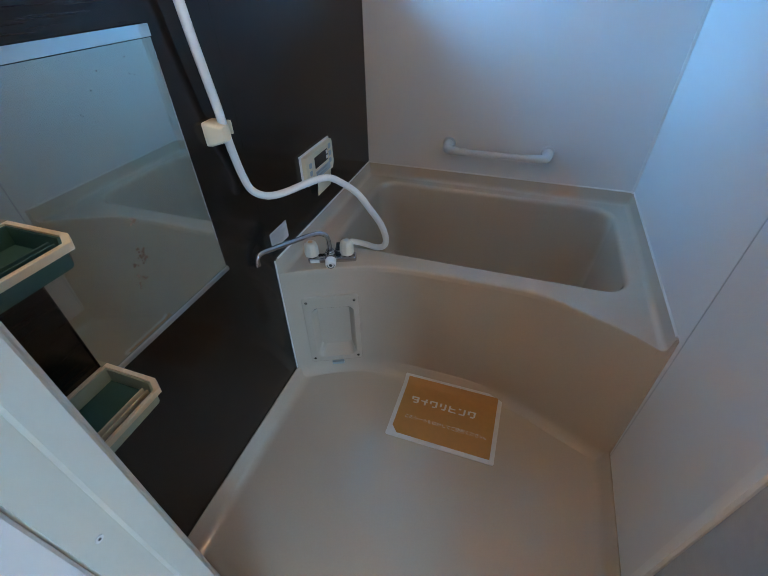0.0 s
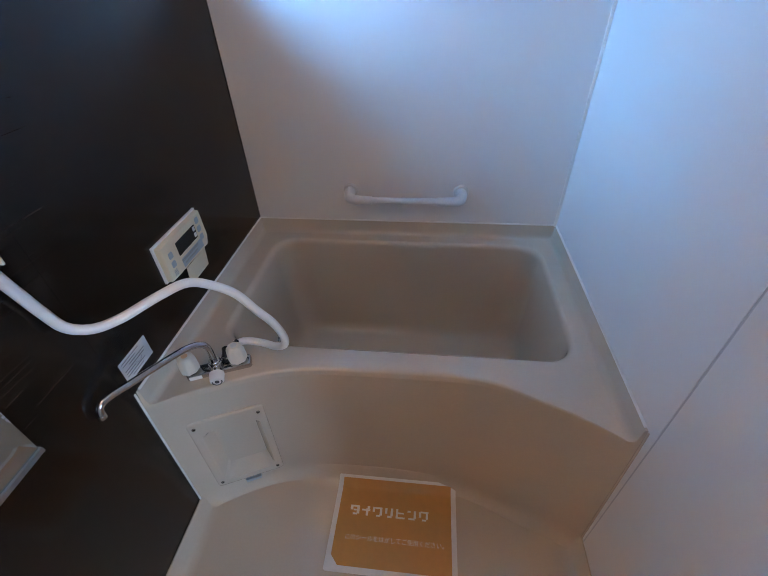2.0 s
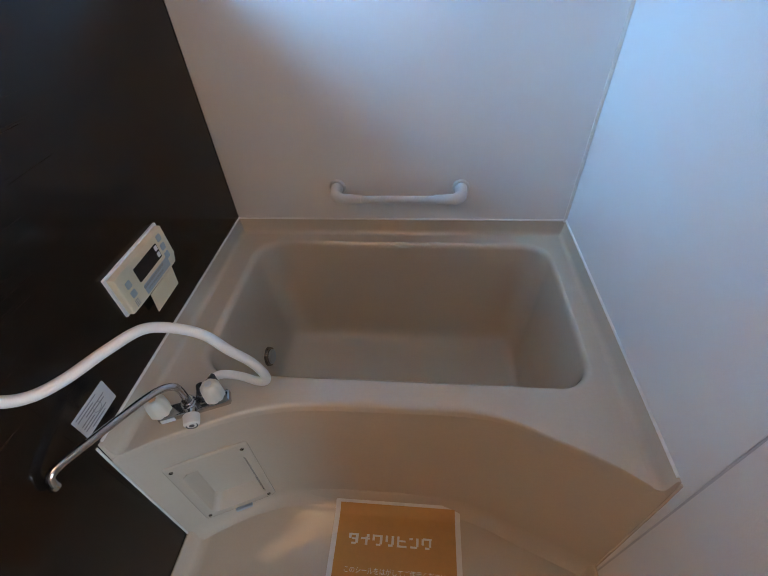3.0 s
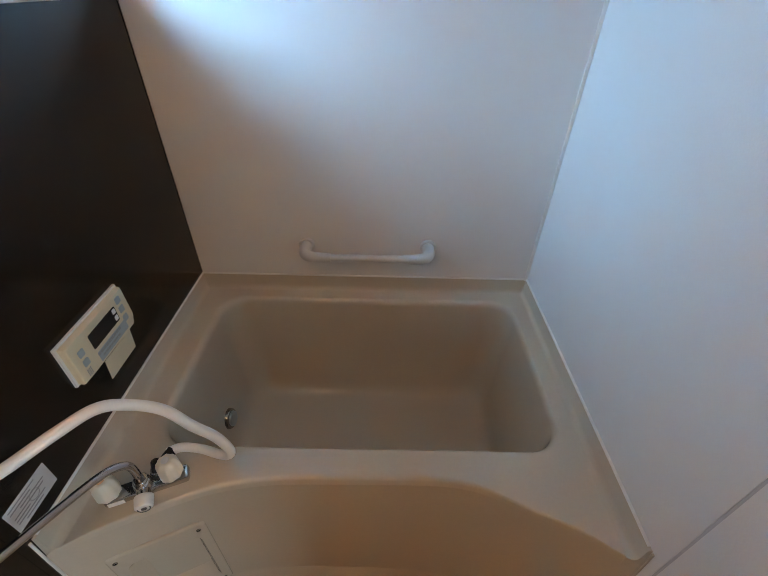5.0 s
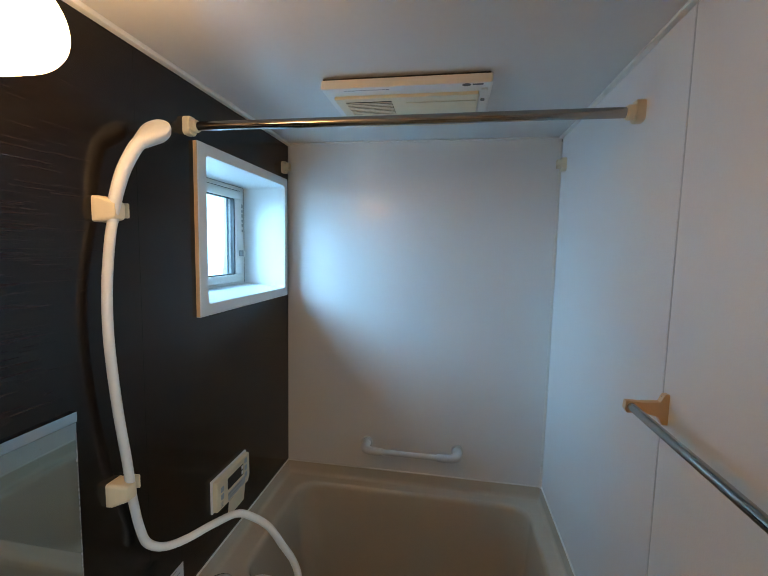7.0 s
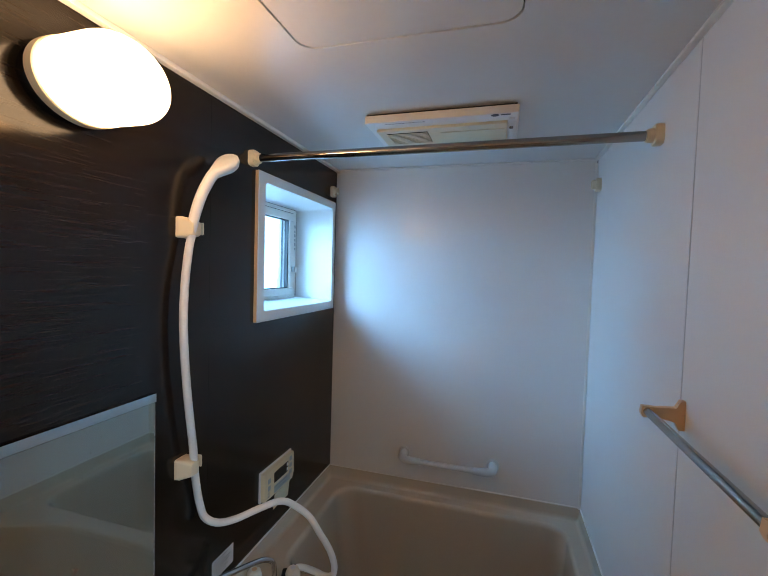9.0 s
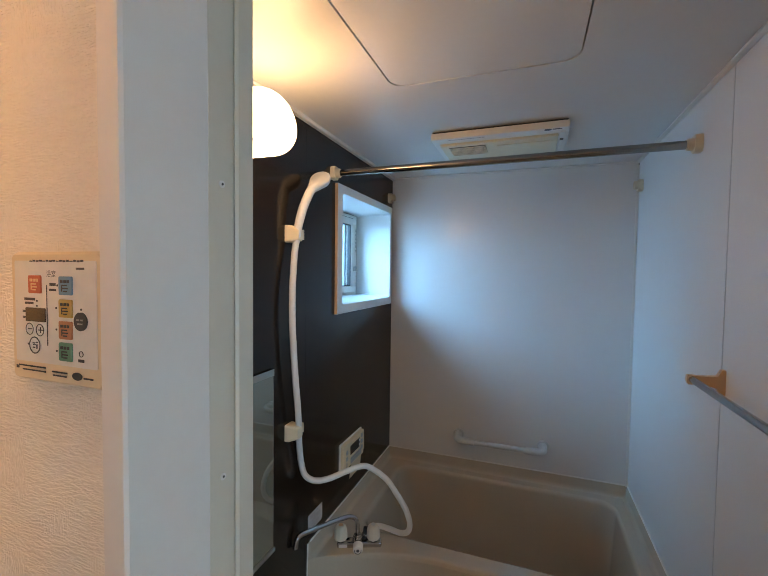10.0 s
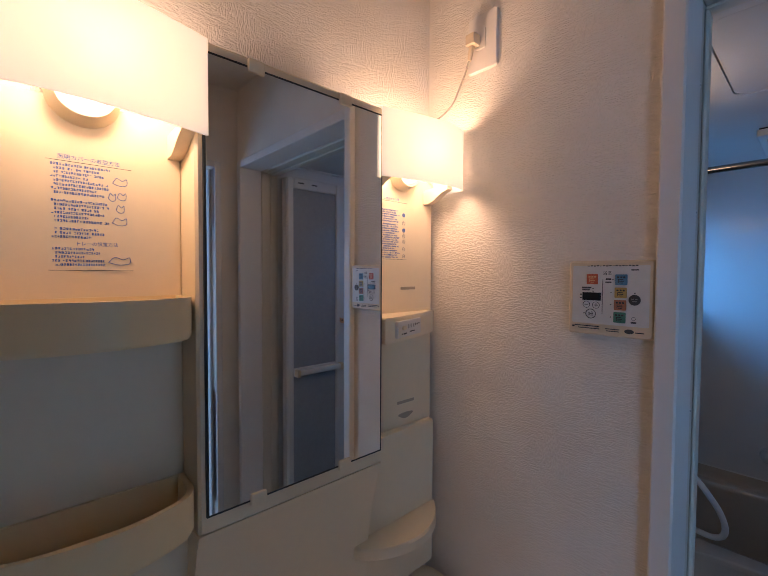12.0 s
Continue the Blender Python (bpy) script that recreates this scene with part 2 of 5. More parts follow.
def mesh_object(name, bm, material, origin=Vector((0, 0, 0)), bevel_angle=40):
    bmesh.ops.remove_doubles(bm, verts=bm.verts, dist=1e-6)
    bmesh.ops.recalc_face_normals(bm, faces=bm.faces)
    for v in bm.verts:
        v.co -= origin
    me = bpy.data.meshes.new(name)
    bm.to_mesh(me)
    bm.free()
    me.materials.append(material)
    me.polygons.foreach_set("use_smooth", [True] * len(me.polygons))
    me.normals_split_custom_set(weighted_normals(me, bevel_angle))
    ob = new(name, me)
    ob.location = origin
    ORIGIN[ob.name] = origin.copy()
    return ob


def thing(name, where, label, category, group="", kind=""):
    """An empty at a thing's base that carries its parts."""
    ob = new(name)
    ob.location = where
    ob.empty_display_size = 0.05
    ORIGIN[ob.name] = Vector(where)
    return tagged(ob, label, category, group, kind)


def solo(name, bm, material, where, label, category, group="", kind=""):
    return tagged(mesh_object(name, bm, material, Vector(where)), label, category, group, kind)


def part(name, bm, material, parent, label="", kind=""):
    ob = mesh_object(name, bm, material, ORIGIN[parent.name])
    ob.parent = parent
    ob.location = (0, 0, 0)
    ORIGIN[ob.name] = ORIGIN[parent.name].copy()
    return tagged(ob, label, kind=kind)


def structure(name, bm, material, label=""):
    return tagged(mesh_object(name, bm, material), label, kind="structure")


def B():
    return bmesh.new()


def box(bm, x0, x1, y0, y1, z0, z1, bevel=0.0, seg=2):
    m = Matrix.Translation(((x0 + x1) / 2, (y0 + y1) / 2, (z0 + z1) / 2)) @ Matrix.Diagonal((abs(x1 - x0), abs(y1 - y0), abs(z1 - z0), 1))
    r = bmesh.ops.create_cube(bm, size=1.0, matrix=m)
    if bevel:
        edges = list({e for v in r["verts"] for e in v.link_edges})
        bmesh.ops.bevel(bm, geom=edges, offset=bevel, segments=seg, affect="EDGES", profile=0.5)
    return bm


def boxes(bm, rows, bevel=0.0):
    for r in rows:
        box(bm, *r, bevel=bevel, seg=1)
    return bm


def cyl(bm, p0, p1, r0, r1=None, seg=24, bevel=0.0):
    p0, p1 = Vector(p0), Vector(p1)
    r1 = r0 if r1 is None else r1
    axis = p1 - p0
    m = Matrix.Translation((p0 + p1) / 2) @ axis.to_track_quat("Z", "Y").to_matrix().to_4x4()
    res = bmesh.ops.create_cone(bm, cap_ends=True, segments=seg, radius1=r0, radius2=r1, depth=axis.length, matrix=m)
    if bevel:
        edges = list({e for v in res["verts"] for e in v.link_edges if any(len(f.verts) > 4 for f in e.link_faces)})
        bmesh.ops.bevel(bm, geom=edges, offset=bevel, segments=3, affect="EDGES", profile=0.5)
    return bm


def ball(bm, c, r, s=(1, 1, 1), seg=20):
    m = Matrix.Translation(c) @ Matrix.Diagonal((*s, 1))
    bmesh.ops.create_uvsphere(bm, u_segments=seg, v_segments=seg // 2 + 2, radius=r, matrix=m)
    return bm


def spline(pts, n):
    """Catmull-Rom through the points (any dimension)."""
    p = np.array(pts, float)
    p = np.vstack([2 * p[0] - p[1], p, 2 * p[-1] - p[-2]])
    out = []
    m = len(p) - 3
    for i in range(n + 1):
        u = i / n * m
        k = min(int(u), m - 1)
        t = u - k
        a, b, c, d = p[k:k + 4]
        out.append(0.5 * (2 * b + (c - a) * t + (2 * a - 5 * b + 4 * c - d) * t * t + (3 * b - a - 3 * c + d) * t ** 3))
    return np.array(out)


def tube(bm, pts, radius, seg=14, squash=1.0):
    """A swept tube; radius may be a list, one for each point."""
    pts = [Vector(p[:3]) for p in pts]
    rad = [float(r) for r in radius] if hasattr(radius, "__len__") else [radius] * len(pts)
    up = Vector((0, 0, 1))
    rings = []
    normal = None
    for i, p in enumerate(pts):
        d = (pts[min(i + 1, len(pts) - 1)] - pts[max(i - 1, 0)]).normalized()
        if normal is None:
            normal = d.cross(up if abs(d.z) < 0.9 else Vector((1, 0, 0))).normalized()
        normal = (normal - d * normal.dot(d)).normalized()
        bi = d.cross(normal)
        rings.append([bm.verts.new(p + rad[i] * (math.cos(a) * normal + squash * math.sin(a) * bi))
                      for a in (2 * math.pi * k / seg for k in range(seg))])
    for a, b in zip(rings, rings[1:]):
        for k in range(seg):
            bm.faces.new((a[k], a[(k + 1) % seg], b[(k + 1) % seg], b[k]))
    bm.faces.new(rings[0][::-1])
    bm.faces.new(rings[-1])
    return bm


def rrect(cx, cy, w, h, r, k=6):
    """Points of a rounded rectangle, always 4 * (k + 1) of them."""
    r = max(1e-4, min(r, w / 2 - 1e-4, h / 2 - 1e-4))
    out = []
    for q, (sx, sy) in enumerate(((1, 1), (-1, 1), (-1, -1), (1, -1))):
        for i in range(k + 1):
            a = math.pi / 2 * (q + i / k)
            out.append((cx + sx * (w / 2 - r) + r * math.cos(a), cy + sy * (h / 2 - r) + r * math.sin(a)))
    return out


def on_x(pts, x):
    return [Vector((x, a, b)) for a, b in pts]


def on_y(pts, y):
    return [Vector((a, y, b)) for a, b in pts]


def on_z(pts, z):
    return [Vector((a, b, z)) for a, b in pts]


def loft(bm, rings, cap0=False, cap1=False, closed=True):
    """Joins rings of equal length into a skin."""
    vs = [[bm.verts.new(p) for p in ring] for ring in rings]
    n = len(vs[0])
    for a, b in zip(vs, vs[1:]):
        for k in range(n if closed else n - 1):
            j = (k + 1) % n
            bm.faces.new((a[k], a[j], b[j], b[k]))
    if cap0:
        bm.faces.new(vs[0][::-1])
    if cap1:
        bm.faces.new(vs[-1])
    return bm


def prism(bm, pts, lift, z0, z1, edge=0.0):
    """A solid from an outline: lift is on_x, on_y or on_z; edge rounds the rim at z1 a little."""
    if edge:
        c = np.mean(pts, axis=0)
        small = [tuple(np.array(p) + (c - np.array(p)) / max(1e-6, np.linalg.norm(c - np.array(p))) * edge) for p in pts]
        d = edge if z1 > z0 else -edge
        return loft(bm, [lift(pts, z0), lift(pts, z1 - d), lift(small, z1)], True, True)
    return loft(bm, [lift(pts, z0), lift(pts, z1)], True, True)


def tray_skin(bm, outline, z_top, z_bottom, wall, floor):
    """An open tray with thick walls from an outline in x and y."""
    c = np.mean(outline, axis=0)
    def inset(d):
        return [tuple(np.array(p) + (c - np.array(p)) / np.linalg.norm(c - np.array(p)) * d) for p in outline]
    return loft(bm, [on_z(inset(0.004), z_bottom), on_z(outline, z_bottom + 0.006), on_z(outline, z_top), on_z(inset(wall), z_top),
                     on_z(inset(wall + 0.003), z_bottom + floor)], True, True)


def text_mesh(name, body, size, m, material, parent, align="LEFT"):
    """Flat lettering with Blender's own font, as a mesh part."""
    cu = bpy.data.curves.new(name, "FONT")
    cu.body, cu.size, cu.align_x, cu.resolution_u = body, size, align, 3
    tmp = bpy.data.objects.new(name, cu)
    scene.collection.objects.link(tmp)
    dg = bpy.context.evaluated_depsgraph_get()
    me = bpy.data.meshes.new_from_object(tmp.evaluated_get(dg))
    bpy.data.objects.remove(tmp)
    me.transform(m)
    me.transform(Matrix.Translation(-ORIGIN[parent.name]))
    me.materials.clear()
    me.materials.append(material)
    ob = new(name, me)
    ob.parent = parent
    ORIGIN[ob.name] = ORIGIN[parent.name].copy()
    return ob


def frame_matrix(o, right, up):
    """A pose whose x goes right and y goes up."""
    r, u = Vector(right).normalized(), Vector(up).normalized()
    m = Matrix((r, u, r.cross(u))).transposed().to_4x4()
    m.translation = o
    return m


# ---- plan ----
XL, XR, YB, YF = -0.667, 0.530, 1.770, 0.060     # bath: west, east, north and door side
ZC = 2.105                                        # bath ceiling
DX0, DX1, DY0, DY1, DZ = -0.785, 0.585, -2.10, -0.107, 2.41   # dressing room
DFLOOR = 0.0

# ---- bath shell ----
WY0, WY1, WZ0, WZ1 = 1.117, 1.703, 1.447, 1.900   # window opening


def wall_with_hole(name, label):
    """West wall: two laminate boards on a backing, with the window opening cut through."""
    bm = boxes(B(), [(-0.93, XL - 0.010, -0.02, WY0, -0.1, ZC + 0.3), (-0.93, XL - 0.010, WY1 + 0.024, YB + 0.1, -0.1, ZC + 0.3),
                     (-0.93, XL - 0.010, WY0, WY1 + 0.022, -0.1, WZ0), (-0.93, XL - 0.010, WY0, WY1 + 0.022, WZ1, ZC + 0.3)])
    w = structure(name, bm, M_BACKING, label)
    part("panel", box(B(), XL - 0.010, XL, YF, 0.8536, 0.02, ZC, bevel=0.0004), M_DARK, w, "dark wood-grain laminate board")
    part("panel", boxes(B(), [(XL - 0.010, XL, 0.8540, WY0, 0.02, ZC), (XL - 0.010, XL, WY1 + 0.006, YB, 0.02, ZC),
                              (XL - 0.010, XL, WY0, WY1 + 0.006, 0.02, WZ0), (XL - 0.010, XL, WY0, WY1 + 0.006, WZ1, ZC)]), M_DARK, w,
         "dark wood-grain laminate board")
    return w


wall_with_hole("wall_west", "dark wood-grain laminate wall of the bath with a window")

w = structure("wall_north", box(B(), XL - 0.1, XR + 0.1, YB + 0.006, YB + 0.1, -0.1, ZC + 0.1), M_BACKING, "white wall behind the bathtub")
part("panel", box(B(), XL + 0.002, XR - 0.004, YB, YB + 0.006, 0.45, ZC, bevel=0.001), M_WHITE, w)
part("joint_strip", box(B(), XR - 0.011, XR - 0.0003, YB - 0.006, YB - 0.0002, 0.58, ZC - 0.02, bevel=0.002), M_PLASTIC, w)

w = structure("wall_east", box(B(), XR + 0.0012, XR + 0.1, -0.02, YB + 0.1, -0.1, ZC + 0.3), M_JOINT, "white panelled bath wall with a vertical joint")
part("panel", box(B(), XR, XR + 0.0012, YF, 0.848, 0.02, ZC, bevel=0.001), M_WHITE, w)
part("panel", box(B(), XR, XR + 0.0012, 0.853, YB, 0.02, ZC, bevel=0.001), M_WHITE, w)

w = structure("wall_south", boxes(B(), [(XL - 0.1, -0.290, -0.02, YF, -0.1, ZC + 0.3), (-0.290, XR + 0.1, -0.02, YF, 2.058, ZC + 0.3),
                                        (0.545, XR + 0.1, -0.02, YF, -0.1, 2.058)]), M_WHITE, "white bath wall beside the door")

# ceiling with its access hatch
HX0, HX1, HY0, HY1 = -0.306, 0.177, 0.213, 0.722
outer = rrect((XL + XR) / 2, (YF + YB) / 2, XR - XL + 0.1, YB - YF + 0.1, 0.001, 8)
hole = rrect((HX0 + HX1) / 2, (HY0 + HY1) / 2, HX1 - HX0, HY1 - HY0, 0.045, 8)
lid = rrect((HX0 + HX1) / 2, (HY0 + HY1) / 2, HX1 - HX0 - 0.005, HY1 - HY0 - 0.005, 0.043, 8)
bm = loft(B(), [on_z(outer, ZC), on_z(hole, ZC), on_z(hole, ZC + 0.015), on_z(outer, ZC + 0.02)])
ceiling_bath = structure("ceiling_bath", bm, M_CEIL, "white moulded bath ceiling")
part("hatch", prism(B(), lid, on_z, ZC + 0.02, ZC + 0.0015, edge=0.002), M_CEIL, ceiling_bath, "round-cornered access hatch")
part("backing", box(B(), XL - 0.1, XR + 0.1, -0.02, YB + 0.1, ZC + 0.022, ZC + 0.1), M_RUBBER, ceiling_bath)
for x0, x1, y0, y1, drop in ((XL, XL + 0.020, YF, YB, 0.013), (XR - 0.016, XR, YF, YB, 0.009), (XL + 0.0205, XR - 0.0165, YB - 0.014, YB, 0.007)):
    part("edge_moulding", box(B(), x0, x1, y0, y1, ZC - drop, ZC - 0.0005, bevel=0.003), M_PLASTIC, ceiling_bath)

# ---- bath floor pan ----
PX = (XL + XR) / 2
floor_rings = []
for inset, z in ((0.0, 0.050), (0.004, 0.052), (0.010, 0.046), (0.022, 0.014), (0.036, 0.003), (0.06, 0.0)):
    floor_rings.append(on_z(rrect(PX, 0.54, XR - XL - 2 * inset, 0.96 - 2 * inset, 0.03, 5), z))
bm = loft(B(), floor_rings, cap1=True)
box(bm, XL, XR, YF - 0.1, 1.1, -0.1, -0.02)
tagged(structure("floor_bath", bm, M_TUB, "glossy beige moulded washing floor"))

# ---- bathtub unit: rim, basin and apron in one moulding ----
RIM, LIP = 0.530, 0.055
FRONT = spline([(XL, 0.870), (-0.60, 0.912), (-0.52, 0.950), (-0.44, 0.986), (-0.36, 1.012), (-0.24, 1.030), (-0.05, 1.034), (0.14, 1.034),
                (0.24, 1.018), (0.33, 0.978), (0.43, 0.935), (0.49, 0.900), (XR, 0.872)], 60)
FOOT = spline([(XL, 0.858), (-0.60, 0.905), (-0.52, 0.950), (-0.44, 0.984), (-0.36, 1.003), (-0.24, 1.014), (-0.05, 1.016), (0.14, 1.003),
               (0.24, 0.976), (0.33, 0.938), (0.43, 0.900), (XR, 0.860)], 60)
TUB = thing("bathtub", (PX, 1.3, 0), "glossy beige moulded bathtub with a curved front apron", "bathtub")


def deck_height(x, y):
    return RIM


def basin_outline(inset, k=7):
    """The basin's edge, anticlockwise from the middle of its front."""
    return rrect(-0.056, 1.408, 1.044 - 2 * inset, 0.592 - 2 * inset, 0.085 + 0.1 * inset, k)


def outer_match(pts):
    """For each basin point, the outline point of the whole unit in its direction."""
    c = np.array((-0.062, 1.408))
    front = [np.array(p) for p in FRONT]
    out = []
    for p in pts:
        d = np.array(p) - c
        best = 9.0
        for nx, lim in ((d[0], (XR - c[0]) if d[0] > 0 else (XL - c[0])), (d[1], YB - c[1] if d[1] > 0 else -9)):
            if abs(nx) > 1e-9 and lim / nx > 0:
                best = min(best, lim / nx)
        for a, b in zip(front, front[1:]):
            e = b - a
            den = d[0] * e[1] - d[1] * e[0]
            if abs(den) < 1e-12:
                continue
            s = ((a - c)[0] * e[1] - (a - c)[1] * e[0]) / den
            u = ((a - c)[0] * d[1] - (a - c)[1] * d[0]) / den
            if s > 0 and -1e-6 <= u <= 1 + 1e-6:
                best = min(best, s)
        out.append(c + d * best)
    return out


def dense_loop(pts, n):
    p = np.array(pts + [pts[0]])
    s = np.r_[0, np.cumsum(np.hypot(*np.diff(p, axis=0).T))]
    u = np.linspace(0, s[-1], n, endpoint=False)
    return [(float(a), float(b)) for a, b in zip(np.interp(u, s, p[:, 0]), np.interp(u, s, p[:, 1]))]


hole = dense_loop(basin_outline(0, 12), 220)
outer = outer_match(hole)
corners = [np.array((XL, YB)), np.array((XR, YB)), np.array((XL, FRONT[0][1])), np.array((XR, FRONT[-1][1]))]
for c in corners:
    i = min(range(len(outer)), key=lambda j: np.linalg.norm(outer[j] - c))
    outer[i] = c
rings = []
for d in (0.0, 0.004, 0.008, 0.014, 0.020, 0.026, 0.032, 0.038, 0.044, 0.05, 0.06):
    ring = []
    for o, h in zip(outer, hole):
        v = np.array(h) - o
        L = np.linalg.norm(v)
        q = o + v / L * min(d, L * 0.8)
        front_edge = o[1] < 1.05 and (XL + 0.001 < o[0] < XR - 0.001 or o[1] < 0.8825)
        z = deck_height(*q)
        if front_edge:
            z -= (0.018, 0.0068, 0.0030, 0.0006, 0, 0, 0, 0, 0, 0, 0)[len(rings)]
        ring.append(Vector((q[0], q[1], z)))
    rings.append(ring)
last = [np.array((v.x, v.y)) for v in rings[-1]]
for f in (0.35, 0.7, 0.9):
    rings.append([Vector((*(a + (np.array(h) - a) * f), deck_height(*(a + (np.array(h) - a) * f)))) for a, h in zip(last, hole)])
cx, cy = -0.062, 1.408
for inset, z in ((0.0, 0.529), (0.006, 0.526), (0.011, 0.519), (0.014, 0.508), (0.020, 0.45), (0.034, 0.30), (0.050, 0.17), (0.060, 0.125),
                 (0.075, 0.098), (0.098, 0.084), (0.135, 0.080)):
    ring = []
    for h in hole:
        # the east and west ends lean more than the long sides
        fx = 1 - inset / 0.515 * (1.15 if h[0] < cx else 0.75)
        fy = 1 - inset / 0.296 * 0.85
        ring.append(Vector((cx + (h[0] - cx) * fx, cy + (h[1] - cy) * fy, z)))
    rings.append(ring)
bm = loft(B(), rings, cap1=True)
part("rim_and_basin", bm, M_TUB, TUB)
up = B()
urings = []
for sx, sy in ((1, 0), (1, 1), (-1, 1), (-1, 0)):
    ring = []
    for d, z in ((0.0, 0.500), (0.026, 0.500), (0.026, 0.5302), (0.018, 0.532), (0.012, 0.538), (0.009, 0.548), (0.006, 0.578), (0.004, 0.584), (0.0, 0.586)):
        x = XR - d if sx > 0 else XL + d
        y = YB - d if sy else (0.874 + 0.55 * d + 0.10 * (z - 0.53) * (z > 0.53))
        ring.append(Vector((x, y, z)))
    urings.append(ring)
loft(up, urings, True, True)
part("upstand", up, M_TUB, TUB)

pa, pb = Vector((-0.622, 0.902, 0)), Vector((-0.424, 0.992, 0))
right = (pb - pa).normalized()
upv = Vector((0.0, 0.012, 1.0)).normalized()
PM = frame_matrix(Vector((-0.521, 0.9500, 0.236)) + Vector((0.41, -0.91, 0)) * 0.004, right, upv)

# apron, hung from the rounded front edge; it leaves a niche for the service panel
rings_lip = rings[0]
apron = B()
lip = [v for v in rings_lip if v.y < 1.06 and (XL + 0.0005 < v.x < XR - 0.0005 or v.y < 0.8825)]
lip = sorted(lip, key=lambda v: v.x)
foot_y = np.interp([v.x for v in lip], [p[0] for p in FOOT], [p[1] for p in FOOT])
arings = []
for f in [1.0, 0.985] + [0.96 - 0.04 * k for k in range(23)] + [0.05, 0.03, 0.015, 0.0]:
    row = []
    for v, fy in zip(lip, foot_y):
        z = v.z * f
        row.append(Vector((v.x, fy + (v.y - fy) * f ** 1.1 - 0.030 * max(0.0, 1 - z / 0.05) ** 2, z + (0.002 if f == 0 else 0))))
    arings.append(row)
loft(apron, arings, closed=False)
niche = PM.inverted()
cut = []
for fc in apron.faces:
    c = niche @ fc.calc_center_median()
    if abs(c.x) < 0.086 and abs(c.y) < 0.145 and abs(c.z) < 0.1:
        cut.append(fc)
bmesh.ops.delete(apron, geom=cut, context="FACES")
part("apron", apron, M_TUB, TUB)
for x, col in ((XL + 0.002, 0), (XR - 0.002, -1)):
    ends = [Vector((x, row[col].y - 0.0005, row[col].z)) for row in arings if row[col].z > 0.03]
    top = Vector((x, ends[0].y + 0.003, 0.586))
    part("edge_bead", tube(B(), [top] + ends, 0.0028, 8), M_TUB if col else M_PLASTIC, TUB, "pale sealant bead")
SEAL = B()
for a, b in (((XL + 0.003, 0.889, 0.587), (XL + 0.003, YB - 0.003, 0.587)), ((XL + 0.003, YB - 0.003, 0.587), (XR - 0.003, YB - 0.003, 0.587)),
             ((XR - 0.003, YB - 0.003, 0.587), (XR - 0.003, 0.889, 0.587))):
    tube(SEAL, [a, b], 0.0032, 8)
part("sealant", SEAL, M_PLASTIC, TUB, "white sealant line")

# service panel set on the slanted end of the apron
SP = thing("service_panel", (-0.52, 0.94, 0.06), "beige screwed-on service panel with a recess on the bathtub apron", "access panel")


def placed(bm, m):
    bm.transform(m)
    return bm


bm = loft(B(), [on_z(rrect(0, 0, 0.214, 0.350, 0.012), -0.040), on_z(rrect(0, 0, 0.214, 0.350, 0.012), 0.001), on_z(rrect(0, 0, 0.210, 0.346, 0.012), 0.004),
                on_z(rrect(0, 0, 0.200, 0.334, 0.010), 0.006), on_z(rrect(0.004, -0.012, 0.164, 0.266, 0.025), 0.006),
                on_z(rrect(0.004, -0.012, 0.152, 0.254, 0.022), 0.000), on_z(rrect(0.006, -0.002, 0.122, 0.205, 0.018), -0.030)], cap1=True)
part("plate", placed(bm, PM), M_TUB, SP)
for sx, sy in ((-1, 1), (1, 1), (-1, -1), (1, -1)):
    s = cyl(B(), (sx * 0.089, sy * 0.150, 0.003), (sx * 0.089, sy * 0.150, 0.0085), 0.0055, seg=14, bevel=0.001)
    sc = part("screw", placed(s, PM), M_STEEL, SP)
    part("screw_slot", placed(box(B(), sx * 0.089 - 0.003, sx * 0.089 + 0.003, sy * 0.15 - 0.0008, sy * 0.15 + 0.0008, 0.0080, 0.0092), PM), M_BLACK, sc)
bm = placed(box(B(), -0.022, 0.028, -0.198, -0.184, -0.012, 0.006, bevel=0.001), PM)
solo("rating_plate", bm, M_KEY, (-0.52, 0.93, 0.04), "small worn grey plate stuck under the service panel", "label plate")

# circulation inlet in the basin's west end
TD = thing("tub_inlet", (-0.55, 1.41, 0.2), "round steel water inlet set in the end of the bathtub", "water inlet")
IN_M = Matrix.Translation((-0.528, 1.40, 0.225)) @ Euler((0, radians(84), 0)).to_matrix().to_4x4()
part("flange", placed(cyl(B(), (0, 0, -0.004), (0, 0, 0.010), 0.037, 0.034, 32, 0.002), IN_M), M_STEEL, TD)
part("cap", placed(cyl(B(), (0, 0, 0.010), (0, 0, 0.018), 0.027, 0.025, 28, 0.002), IN_M), M_EDGE, TD)

# ---- film on the floor ----
MAT = thing("floor_sheet", (-0.03, 0.86, 0.0), "orange sheet with white border and lettering lying on the bath floor", "notice sheet")
SX0, SX1, SY0, SY1 = -0.231, 0.165, 0.716, 1.000


def curl(y):
    """How far the sheet lifts where it runs up the rounded foot of the bathtub."""
    return 0.021 * max(0.0, (y - 0.955) / 0.045) ** 1.7


def lying(rows, z0, z1):
    """A thin sheet from rows of y, west edge and east edge."""
    return loft(B(), [[Vector((a, y, curl(y) + z0)), Vector((b, y, curl(y) + z0)), Vector((b, y, curl(y) + z1)), Vector((a, y, curl(y) + z1))]
                      for y, a, b in rows], True, True)


